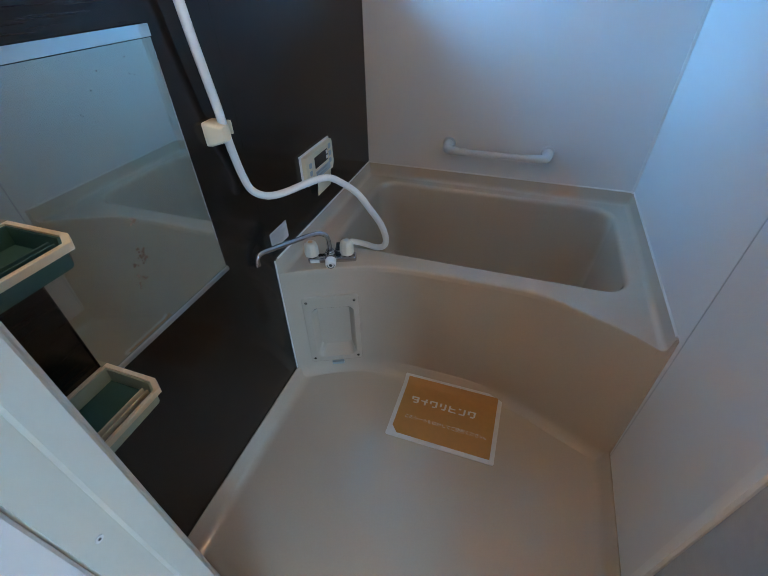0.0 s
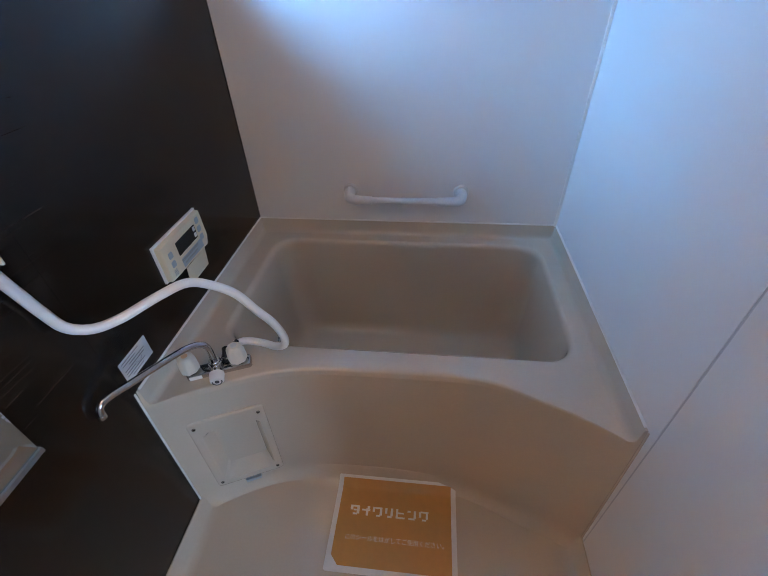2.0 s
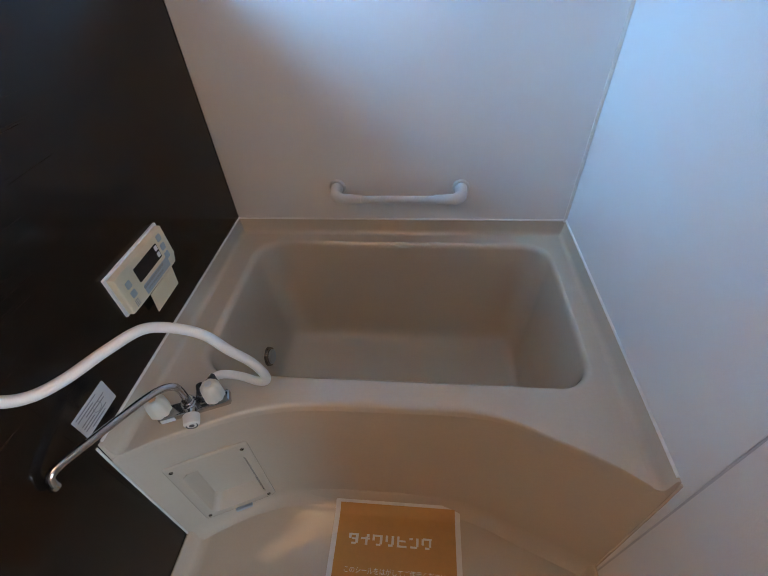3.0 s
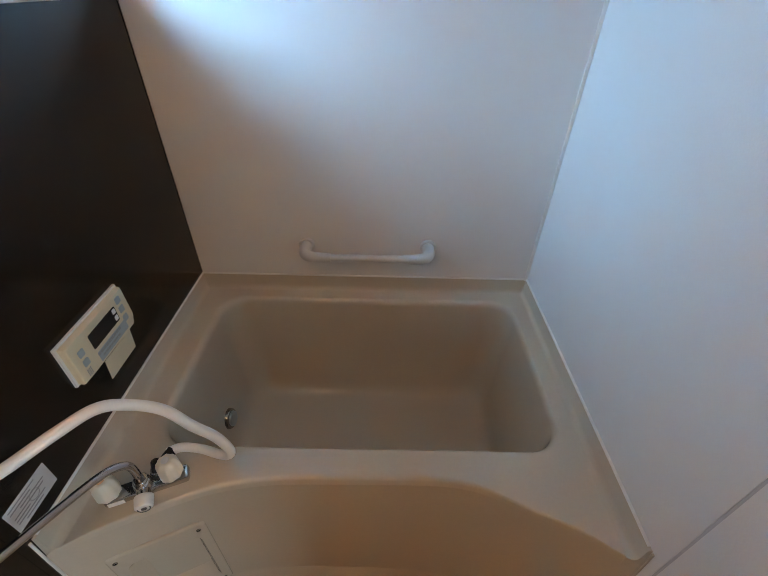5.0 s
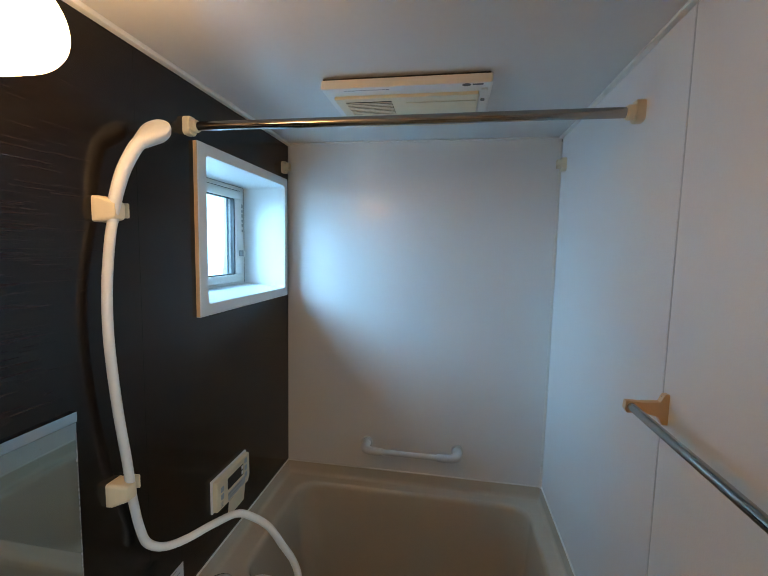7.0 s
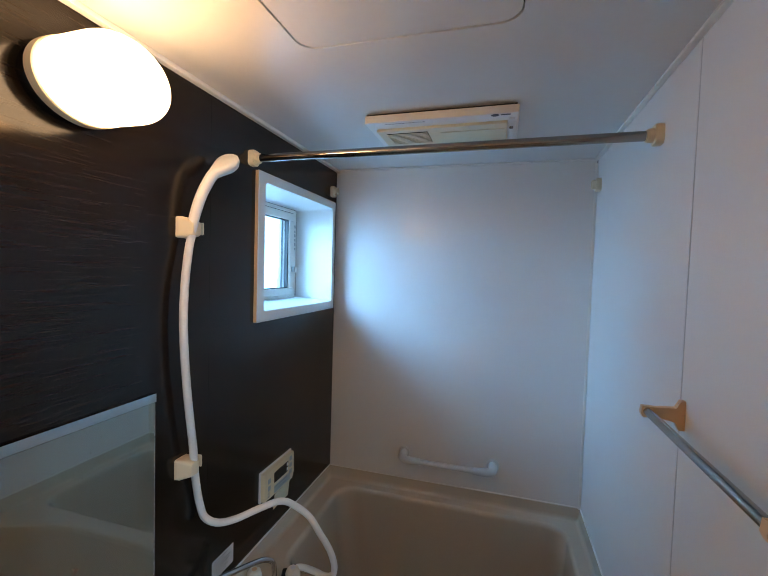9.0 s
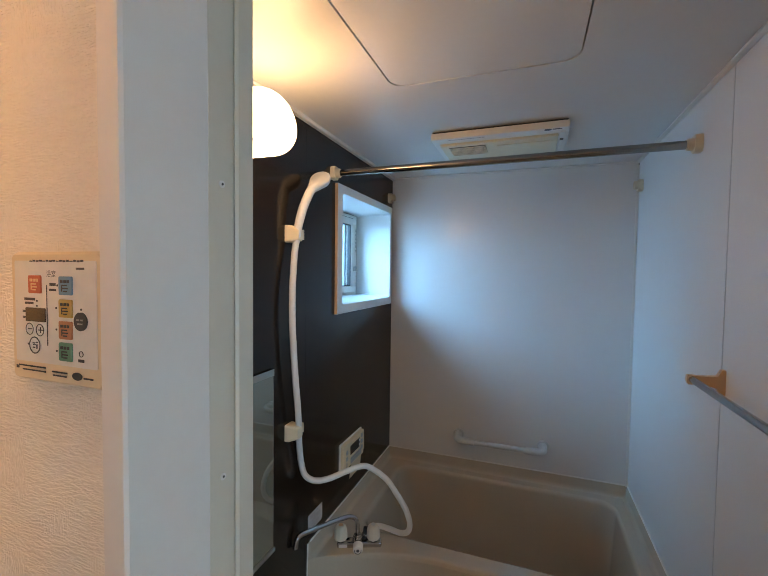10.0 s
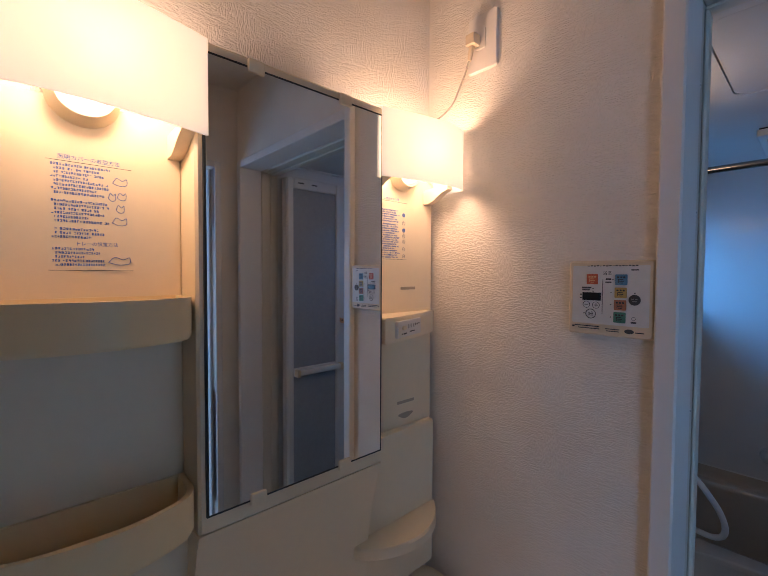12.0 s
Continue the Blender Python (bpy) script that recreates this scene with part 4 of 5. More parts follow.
for k in range(6):
    box(pr, fx1 + 0.0002, fx1 + 0.0012, sy1 + 0.006, sy1 + 0.024, 1.805 - 0.022 * k, 1.820 - 0.022 * k - 0.004 * (k % 2))
part("sticker", pr, M_EDGE, WIN, "worn printed sticker", "stuff")
structure("outside_reveal", boxes(B(), [(-1.02, -0.93, WY0 - 0.1, WY0, WZ0 - 0.1, WZ1 + 0.1), (-1.02, -0.93, WY1, WY1 + 0.1, WZ0 - 0.1, WZ1 + 0.1)]), M_COLD)

# ---- rails ----
GR = thing("grab_rail", (-0.06, YB, 0.71), "white plastic grab rail on the white wall above the bathtub", "grab rail")
rz = 0.712
path = [(-0.270, YB - 0.004, rz + 0.004), (-0.270, YB - 0.030, rz + 0.004), (-0.268, YB - 0.052, rz), (-0.252, YB - 0.066, rz - 0.003), (-0.222, YB - 0.070, rz - 0.004), (-0.18, YB - 0.070, rz - 0.004)]
west_bend = spline(path, 30)
mirror_x = lambda p: [(-0.118 - q[0], q[1], q[2]) for q in p]
part("bar", cyl(B(), (-0.20, YB - 0.070, rz - 0.004), (0.082, YB - 0.070, rz - 0.004), 0.0125, seg=20), M_GREYP, GR)
for pts in (west_bend, mirror_x(west_bend)):
    part("elbow", tube(B(), pts, list(np.interp(np.linspace(0, 1, 31), (0, 0.5, 0.85, 1), (0.021, 0.0195, 0.017, 0.0155))), 20), M_GREYP, GR)
for x in (-0.270, 0.152):
    part("flange", cyl(B(), (x, YB, rz + 0.004), (x, YB - 0.010, rz + 0.004), 0.030, 0.026, 28, 0.003), M_GREYP, GR)

ROD = thing("drying_pole", (-0.07, 1.05, 1.965), "steel drying pole across the bath held by cream sockets", "drying pole")
part("pole", cyl(B(), (XL + 0.02, 1.048, 1.966), (XR - 0.02, 1.048, 1.966), 0.0128, seg=24), M_STEEL, ROD)


def pole_socket(x, y, z, s, with_pole=True):
    k = thing("pole_socket", (x, y, z), "small cream plastic pole socket on the wall", "pole socket", "pole sockets on the bath walls")
    part("block", loft(B(), [on_x(rrect(y, z + 0.001, 0.040, 0.052, 0.012), x), on_x(rrect(y, z + 0.001, 0.040, 0.052, 0.012), x + s * 0.016),
                             on_x(rrect(y, z + 0.001, 0.036, 0.048, 0.011), x + s * 0.019)], True, True), M_CREAM, k)
    if with_pole:
        part("cup", cyl(B(), (x + s * 0.019, y, z), (x + s * 0.034, y, z), 0.0185, 0.0175, 24, 0.002), M_CREAM, k)
        part("cup_lip", cyl(B(), (x + s * 0.034, y, z), (x + s * 0.0375, y, z), 0.0155, 0.0150, 24, 0.001), M_CREAM, k)
    else:
        bm = loft(B(), [on_x(rrect(y, z + 0.002, 0.034, 0.036, 0.014), x + s * 0.019), on_x(rrect(y, z + 0.002, 0.034, 0.036, 0.014), x + s * 0.033),
                        on_x(rrect(y, z + 0.006, 0.024, 0.030, 0.011), x + s * 0.033), on_x(rrect(y, z + 0.006, 0.024, 0.030, 0.011), x + s * 0.020)])
        part("hook", bm, M_CREAM, k)
    return k


pole_socket(XL, 1.048, 1.966, 1)
pole_socket(XR, 1.048, 1.966, -1)
pole_socket(XL, 1.715, 1.985, 1, False)
pole_socket(XR, 1.705, 1.980, -1, False)

TR = thing("towel_rail", (XR, 0.62, 1.32), "steel towel bar on yellowed plastic brackets fixed to the white wall", "towel rail")
part("bar", cyl(B(), (0.462, 0.405, 1.322), (0.462, 0.834, 1.323), 0.0085, seg=20), M_STEEL, TR)
for y, s in ((0.831, 1), (0.412, -1)):
    b = B()
    prism(b, [(XR, 1.290), (XR, 1.352), (XR - 0.008, 1.352), (XR - 0.016, 1.336), (XR - 0.050, 1.333), (XR - 0.078, 1.334), (XR - 0.080, 1.318), (XR - 0.076, 1.310),
              (XR - 0.045, 1.312), (XR - 0.018, 1.306), (XR - 0.010, 1.290)], on_y, y - 0.007, y + 0.007)
    brk = part("bracket", b, M_AGED, TR, "yellowed plastic bracket")
    for z in (1.343, 1.299):
        part("screw", cyl(B(), (XR - 0.008, y, z), (XR - 0.0115, y, z), 0.0035, seg=12), M_STEEL, brk)

# ---- ceiling dryer ----
DR = thing("ceiling_dryer", (-0.05, 1.24, ZC), "cream bathroom dryer with a louvred inlet on the ceiling", "ceiling dryer")
part("frame_plate", prism(B(), rrect(-0.0515, 1.283, 0.477, 0.350, 0.006), on_z, ZC - 0.007, ZC - 0.030, edge=0.003), M_PLASTIC, DR)
part("mount_gap", box(B(), -0.284, 0.181, 1.114, 1.452, ZC - 0.0068, ZC - 0.0002), M_RUBBER, DR, "dark mounting gap")
low = part("grille_plate", prism(B(), rrect(-0.056, 1.284, 0.420, 0.272, 0.005), on_z, ZC - 0.030, ZC - 0.0385, edge=0.002), M_CREAM, DR)
part("inlet_backing", box(B(), -0.236, -0.098, 1.174, 1.282, ZC - 0.0400, ZC - 0.0388), M_BLACK, low)
for k in range(9):
    y = 1.176 + k * 0.0122
    part("slat", box(B(), -0.236, -0.098, y, y + 0.0062, ZC - 0.0418, ZC - 0.0402, bevel=0.0005), M_CREAM, low)
part("outlet_flap", prism(B(), rrect(0.045, 1.235, 0.205, 0.090, 0.003), on_z, ZC - 0.0388, ZC - 0.0412), M_CREAM, low)
part("side_cover", box(B(), 0.158, 0.176, 1.142, 1.42, ZC - 0.036, ZC - 0.030, bevel=0.002), M_PLASTIC, DR)
part("screw", cyl(B(), (0.166, 1.205, ZC - 0.038), (0.166, 1.205, ZC - 0.042), 0.006, seg=14), M_STEEL, DR)
pr = B()
for k in range(12):
    box(pr, -0.225 + 0.011 * k, -0.217 + 0.011 * k, 1.126, 1.129 + 0.001 * (k % 3), ZC - 0.0304, ZC - 0.0298)
part("printed_label", pr, M_GREYINK, DR, kind="stuff")
oval = [(0.118 + 0.012 * math.cos(a), 1.120 + 0.009 * math.sin(a)) for a in (k * math.pi / 12 for k in range(24))]
part("emblem", prism(B(), oval, on_z, ZC - 0.0298, ZC - 0.0306), M_DARKINK, DR)
part("emblem_bar", box(B(), 0.134, 0.162, 1.115, 1.123, ZC - 0.0306, ZC - 0.0298), M_DARKINK, DR)

for piece in DR.children_recursive:
    if piece.name.split(".")[0] in ("grille_plate", "inlet_backing", "slat", "outlet_flap"):
        piece.data.transform(Matrix.Translation((0, 0.018, 0)))

# ---- dressing room shell ----
w = structure("wall_dressing_north", boxes(B(), [(DX0 - 0.1, -0.285, DY1, -0.022, -0.1, DZ), (-0.285, 0.540, DY1, -0.022, 2.060, DZ), (0.540, DX1 + 0.1, DY1, -0.022, -0.1, DZ)]), M_PAPER,
              "cream textured wallpaper wall between the bath and the dressing room")
structure("wall_dressing_west", box(B(), DX0 - 0.1, DX0, DY0 - 0.1, DY1, -0.1, DZ), M_PAPER, "cream textured wallpaper wall behind the washstand")
structure("wall_dressing_south", box(B(), DX0 - 0.1, DX1 + 0.1, DY0 - 0.1, DY0, -0.1, DZ), M_PAPER, "cream textured wallpaper wall")
structure("wall_dressing_east", boxes(B(), [(DX1, DX1 + 0.09, -0.215, DY1, -0.1, DZ), (DX1, DX1 + 0.09, DY0, -0.960, -0.1, DZ), (DX1, DX1 + 0.09, -0.960, -0.215, 2.040, DZ)]), M_PAPER,
          "cream textured wallpaper wall with a doorway")
structure("ceiling_dressing", box(B(), DX0 - 0.1, DX1 + 0.1, DY0 - 0.1, 0.0, DZ, DZ + 0.05), M_PAPER, "cream papered ceiling")
structure("floor_dressing", box(B(), DX0 - 0.1, 3.2, DY0 - 0.1, -0.02, -0.1, DFLOOR), M_FLOOR, "brown wood-look floor")
for z0, z1 in ((0.0, 0.06),):
    structure("baseboard", boxes(B(), [(DX0, -0.300, DY1 - 0.010, DY1, z0, z1)], 0.002), M_PAINT, "white baseboard")
    structure("baseboard", boxes(B(), [(DX0, DX0 + 0.010, DY0, -0.90, z0, z1)], 0.002), M_PAINT, "white baseboard")
    structure("baseboard", boxes(B(), [(DX0 + 0.010, DX1 - 0.010, DY0, DY0 + 0.010, z0, z1)], 0.002), M_PAINT, "white baseboard")

# bath doorway: painted lining on the dressing side, aluminium frame on the bath side
DF = structure("door_1", boxes(B(), [(-0.292, -0.260, -0.124, -0.021, DFLOOR, 2.079), (0.519, 0.551, -0.124, -0.021, DFLOOR, 2.079), (-0.260, 0.519, -0.124, -0.021, 2.047, 2.079)], 0.003),
               M_PAINT, "white-lined doorway into the bath with an aluminium inner frame")
part("inner_frame", boxes(B(), [(-0.300, -0.265, -0.0208, 0.058, 0.034, 2.06), (0.518, 0.552, -0.0208, 0.062, 0.03, 2.06), (-0.265, 0.518, -0.020, 0.062, 2.042, 2.06),
                                (-0.262, 0.519, -0.020, 0.062, 0.0, 0.034)], 0.003), M_FRAME, DF, "pale aluminium inner frame")
part("frame_lip", boxes(B(), [(-0.265, -0.258, 0.020, 0.052, 0.034, 2.035), (0.511, 0.518, 0.020, 0.052, 0.034, 2.035), (-0.265, 0.518, 0.020, 0.052, 2.0355, 2.0415)], 0.003), M_FRAME, DF)
for x, s in ((-0.265, 1), (0.518, -1)):
    for z in (1.90, 1.683, 1.335, 0.93, 0.50, 0.15):
        sc = part("screw_cap", cyl(B(), (x, 0.002, z), (x + s * 0.0012, 0.002, z), 0.0042, seg=16), M_PAINT, DF)
        part("screw_slot", cyl(B(), (x + s * 0.0012, 0.002, z), (x + s * 0.0016, 0.002, z), 0.0016, seg=10), M_DARKINK, sc)

BD = thing("folding_door", (0.46, 0.06, 0.04), "folded bath door with grey panels and a bar handle in a pale frame", "folding door")
for i, x in enumerate((0.428, 0.462)):
    lf = part("leaf_frame", boxes(B(), [(x, x + 0.026, 0.066, 0.096, 0.045, 2.026), (x, x + 0.026, 0.340, 0.366, 0.045, 2.026), (x, x + 0.026, 0.096, 0.340, 1.975, 2.026),
                                        (x, x + 0.026, 0.096, 0.340, 1.078, 1.118), (x, x + 0.026, 0.096, 0.340, 0.045, 0.105)], 0.004), M_PAINT, BD, "pale aluminium leaf frame")
    part("leaf_panel", box(B(), x + 0.008, x + 0.014, 0.096, 0.340, 1.118, 1.975), M_LEAF, BD, "grey translucent panel")
    part("leaf_panel", box(B(), x + 0.008, x + 0.014, 0.096, 0.340, 0.105, 1.078), M_LEAF, BD, "grey translucent panel")
    for y in (0.115, 0.190):
        part("vent_slot", prism(B(), rrect(y + 0.02, 2.002, 0.032, 0.006, 0.003, 3), on_x, x - 0.0006, x - 0.0002), M_DARKINK, lf)
part("handle_bar", box(B(), 0.398, 0.420, 0.108, 0.352, 1.084, 1.112, bevel=0.007), M_PAINT, BD, "pale bar handle")
for y in (0.098, 0.350):
    part("handle_end", box(B(), 0.396, 0.429, y, y + 0.020, 1.078, 1.114, bevel=0.006), M_CREAM, BD, "cream handle end")

# east doorway to the hall
DD = structure("door_2", boxes(B(), [(DX1 - 0.012, DX1 + 0.104, -0.215, -0.187, DFLOOR, 2.070), (DX1 - 0.012, DX1 + 0.104, -0.988, -0.960, DFLOOR, 2.070),
                                     (DX1 - 0.012, DX1 + 0.104, -0.960, -0.215, 2.042, 2.070)], 0.002), M_PAINT, "white-lined doorway to the hall")
part("stop", boxes(B(), [(DX1 + 0.030, DX1 + 0.060, -0.228, -0.215, DFLOOR, 2.042), (DX1 + 0.030, DX1 + 0.060, -0.960, -0.947, DFLOOR, 2.042)], 0.001), M_DOOR, DD)

# ---- hall ----
HY = -0.205
structure("wall_hall_north", boxes(B(), [(DX1 + 0.09, 0.735, HY, HY + 0.09, 0, 2.42), (1.062, 2.50, HY, HY + 0.09, 0, 2.42), (0.735, 1.062, HY, HY + 0.09, 2.02, 2.42)]), M_PAINT, "white hall wall with two doors")
structure("wall_hall_east", box(B(), 2.45, 2.55, -1.6, HY, 0, 2.42), M_PAPER, "shaded hall end wall")
# the opening is unseen, added so the south fill lamp reaches the hall
structure("wall_hall_south", boxes(B(), [(DX1 + 0.09, 1.30, -1.50, -1.42, 0, 2.42), (2.10, 2.50, -1.50, -1.42, 0, 2.42), (1.30, 2.10, -1.50, -1.42, 2.0, 2.42)]), M_PAINT, "white hall wall with an added opening for the fill lamp")
structure("ceiling_hall", box(B(), DX1 + 0.09, 3.2, -2.4, 1.6, 2.42, 2.47), M_PAPER, "white hall ceiling")
structure("floor_hall", box(B(), DX1 + 0.13, 2.6, -0.02, 1.6, -0.1, DFLOOR), M_FLOOR, "brown wood-look floor")
# the window opening is unseen, added round the warm fill lamp
structure("wall_room", boxes(B(), [(0.665, 0.70, HY + 0.09, 1.3, 0, 2.42), (1.9, 1.98, HY + 0.09, 1.3, 0, 2.42), (0.665, 0.80, 1.3, 1.38, 0, 2.42), (1.80, 1.98, 1.3, 1.38, 0, 2.42),
                                   (0.80, 1.80, 1.3, 1.38, 0, 0.9), (0.80, 1.80, 1.3, 1.38, 2.1, 2.42)]), M_PAINT, "white room wall with an added window opening")
# unseen white board, added to close the opening behind the fill lamp
structure("opening_board", box(B(), 0.80, 1.80, 1.34, 1.352, 0.9, 2.1), M_SHEETWHITE, "white board closing the added window opening")
# unseen side walls, added round the south fill lamp
structure("wall_side_room", boxes(B(), [(1.2, 1.28, -2.4, -1.50, 0, 2.42), (2.12, 2.2, -2.4, -1.50, 0, 2.42)]), M_PAINT, "white room wall")
D3 = structure("door_3", boxes(B(), [(1.058, 1.10, HY - 0.014, HY + 0.1, 0, 2.058), (0.700, 0.739, HY - 0.014, HY + 0.1, 0, 2.058), (0.739, 1.058, HY - 0.014, HY + 0.1, 2.016, 2.058)], 0.003), M_PAINT,
               "white door casing with an open white door")
part("door_leaf", box(B(), 1.018, 1.056, HY + 0.103, HY + 0.80, 0.01, 2.005, bevel=0.002), M_PAINT, D3, "open white door leaf")
part("stop", boxes(B(), [(1.046, 1.0577, HY + 0.012, HY + 0.030, 0.01, 2.010), (1.048, 1.0577, HY + 0.084, HY + 0.096, 0.01, 2.010)], 0.0015), M_PAINT, D3)
for z in (1.77, 0.28):
    hg = part("hinge", box(B(), 1.0550, 1.0577, HY + 0.038, HY + 0.076, z - 0.050, z + 0.050), M_STEEL, D3)
    part("hinge_barrel", cyl(B(), (1.050, HY + 0.079, z - 0.050), (1.050, HY + 0.079, z + 0.050), 0.006, seg=14), M_STEEL, hg)
    for dz in (-0.034, 0.0, 0.034):
        part("hinge_screw", cyl(B(), (1.0552, HY + 0.056, z + dz), (1.0545, HY + 0.056, z + dz), 0.0035, seg=10), M_DARKINK, hg)
D4 = structure("door_4", boxes(B(), [(1.590, 1.612, HY - 0.010, HY, 0, 1.872), (2.205, 2.225, HY - 0.010, HY, 0, 1.872), (1.612, 2.205, HY - 0.010, HY, 1.852, 1.872)], 0.002), M_PAINT,
               "low white closet door with a lever handle")
part("door_leaf", box(B(), 1.615, 2.202, HY - 0.006, HY + 0.02, 0.01, 1.849, bevel=0.002), M_DOOR, D4, "pale door leaf")
part("door_handle", tube(B(), spline([(1.672, HY - 0.006, 0.90), (1.672, HY - 0.045, 0.90), (1.690, HY - 0.052, 0.90), (1.78, HY - 0.052, 0.90)], 20), 0.009, 12), M_STEEL, D4, "steel lever handle")
part("keyhole_plate", cyl(B(), (1.672, HY - 0.006, 0.90), (1.672, HY - 0.012, 0.90), 0.024, seg=24), M_STEEL, D4)
for z in (1.66, 0.22):
    part("hinge", box(B(), 2.19, 2.215, HY - 0.014, HY - 0.010, z - 0.045, z + 0.045), M_STEEL, D4)
SWP = thing("hall_switch", (1.40, HY, 1.07), "white light switch plate on the hall wall", "switch")
part("plate", prism(B(), rrect(1.40, 1.07, 0.070, 0.120, 0.006), on_y, HY, HY - 0.006, edge=0.002), M_PLASTIC, SWP)
part("rocker", prism(B(), rrect(1.40, 1.07, 0.030, 0.070, 0.003), on_y, HY - 0.006, HY - 0.009), M_PLASTIC, SWP)

# ---- fittings on the dressing wall ----
DC = thing("dryer_controller", (-0.36, DY1, 1.472), "cream wall controller with coloured keys on wallpaper beside the door", "controller")
PY = DY1
part("back_plate", prism(B(), rrect(-0.3605, 1.5335, 0.136, 0.131, 0.005), on_y, PY, PY - 0.009, edge=0.001), M_CREAM, DC, "yellowed cream rim")
fc = part("front", prism(B(), rrect(-0.3605, 1.5335, 0.1345, 0.1295, 0.005), on_y, PY - 0.009, PY - 0.0125, edge=0.003), M_CREAM, DC)
part("face", prism(B(), rrect(-0.3600, 1.5390, 0.121, 0.102, 0.002), on_y, PY - 0.0125, PY - 0.0131), M_SHEETWHITE, fc, "white face")
KY = PY - 0.0132


def flat(bm, x, z, w, h, d=0.0005, base=None):
    """A thin printed bar on the face."""
    k = KY if base is None else base
    return box(bm, x - w / 2, x + w / 2, k - d, k, z - h / 2, z + h / 2)


def key(x, z, w, h, material, name="key", r=0.0015, d=0.0016):
    k = part(name, prism(B(), rrect(x, z, w, h, r), on_y, KY, KY - d, edge=0.0004), material, fc)
    if material in (M_RED, M_BLUEKEY, M_YELLOW, M_BROWNKEY, M_GREEN):
        b = B()
        for dx in (-0.24, 0.02, 0.26):
            flat(b, x + w * dx, z + h * 0.23, w * 0.17, h * 0.16, 0.0004, KY - d)
        for dz in (0.02, -0.14, -0.30):
            flat(b, x + w * 0.03 * (1 if dz < 0 else -1), z + h * dz, w * (0.42 if dz > -0.2 else 0.30), h * 0.07, 0.0004, KY - d)
        flat(b, x - w * 0.22, z - h * 0.14, w * 0.05, h * 0.34, 0.0004, KY - d)
        part("key_print", b, M_AGED if material is M_RED else M_DARKINK, k)
    return k


disc = lambda x, z, r: [(x + r * math.cos(a), z + r * math.sin(a)) for a in (2 * math.pi * k / 24 for k in range(24))]
key(-0.3870, 1.5665, 0.0185, 0.0180, M_RED)
key(-0.3410, 1.5660, 0.0185, 0.0180, M_BLUEKEY)
key(-0.3415, 1.5440, 0.0185, 0.0175, M_YELLOW)
key(-0.3420, 1.5230, 0.0185, 0.0175, M_BROWNKEY)
key(-0.3425, 1.5020, 0.0185, 0.0180, M_GREEN)
key(-0.3880, 1.5360, 0.0310, 0.0140, M_BLACK, "display", 0.001, 0.0006)
for x, z, r in ((-0.3960, 1.5215, 0.0060), (-0.3800, 1.5210, 0.0060), (-0.3885, 1.5055, 0.0085)):
    kk = part("round_key", loft(B(), [on_y(disc(x, z, r), KY), on_y(disc(x, z, r), KY - 0.001), on_y(disc(x, z, r * 0.88), KY - 0.001), on_y(disc(x, z, r * 0.86), KY - 0.0004)], False, True), M_SHEETWHITE, fc)
    part("key_ring", loft(B(), [on_y(disc(x, z, r * 1.02), KY - 0.0010), on_y(disc(x, z, r * 1.02), KY - 0.0013), on_y(disc(x, z, r * 0.88), KY - 0.0013), on_y(disc(x, z, r * 0.88), KY - 0.0010)]), M_DARKINK, kk)
    pb = B()
    if r < 0.007:
        flat(pb, x, z, r, 0.0010, 0.0005, KY - 0.0004)
        if x > -0.39:
            flat(pb, x, z, 0.0010, r, 0.0005, KY - 0.0004)
    else:
        for dx, dz, w, h in ((-0.0025, 0.002, 0.003, 0.0012), (0.0022, 0.0028, 0.0028, 0.0012), (0.0, 0.0002, 0.007, 0.0010), (-0.0022, -0.0025, 0.0032, 0.0012), (0.0024, -0.0018, 0.0012, 0.004)):
            flat(pb, x + dx, z + dz, w, h, 0.0005, KY - 0.0004)
    part("key_sign", pb, M_DARKINK, kk)
rb = part("round_button", prism(B(), disc(-0.3205, 1.5325, 0.0088), on_y, KY, KY - 0.0015), M_DARKINK, fc)
pb = B()
for dx, dz, w in ((-0.0028, 0.0016, 0.0040), (0.0026, 0.0016, 0.0034), (0.0, -0.0022, 0.0070)):
    flat(pb, -0.3205 + dx, 1.5325 + dz, w, 0.0014, 0.0004, KY - 0.0015)
part("button_print", pb, M_GREYINK, rb)
pr = B()
flat(pr, -0.3700, 1.5360, 0.0007, 0.0600)
for k in range(16):
    flat(pr, -0.3935 + 0.0050 * k, 1.5895 + 0.0004 * (k % 2), 0.0034 if k % 3 else 0.0040, 0.0018 if k % 4 else 0.0011)
for x, z, w, h in ((-0.3965, 1.5515, 0.0160, 0.0026), (-0.3975, 1.5475, 0.0130, 0.0022), (-0.3610, 1.5668, 0.0085, 0.0028), (-0.3610, 1.5615, 0.0095, 0.0022), (-0.3210, 1.5825, 0.0110, 0.0020),
                   (-0.4060, 1.5390, 0.0036, 0.0022), (-0.4060, 1.5330, 0.0036, 0.0022), (-0.3215, 1.4950, 0.0080, 0.0028), (-0.3120, 1.4785, 0.0130, 0.0016),
                   (-0.3950, 1.4835, 0.0420, 0.0014), (-0.3920, 1.4795, 0.0360, 0.0014), (-0.3530, 1.4810, 0.0220, 0.0014), (-0.3530, 1.4775, 0.0200, 0.0014), (-0.4180, 1.4815, 0.0040, 0.0030)):
    flat(pr, x, z, w, h)
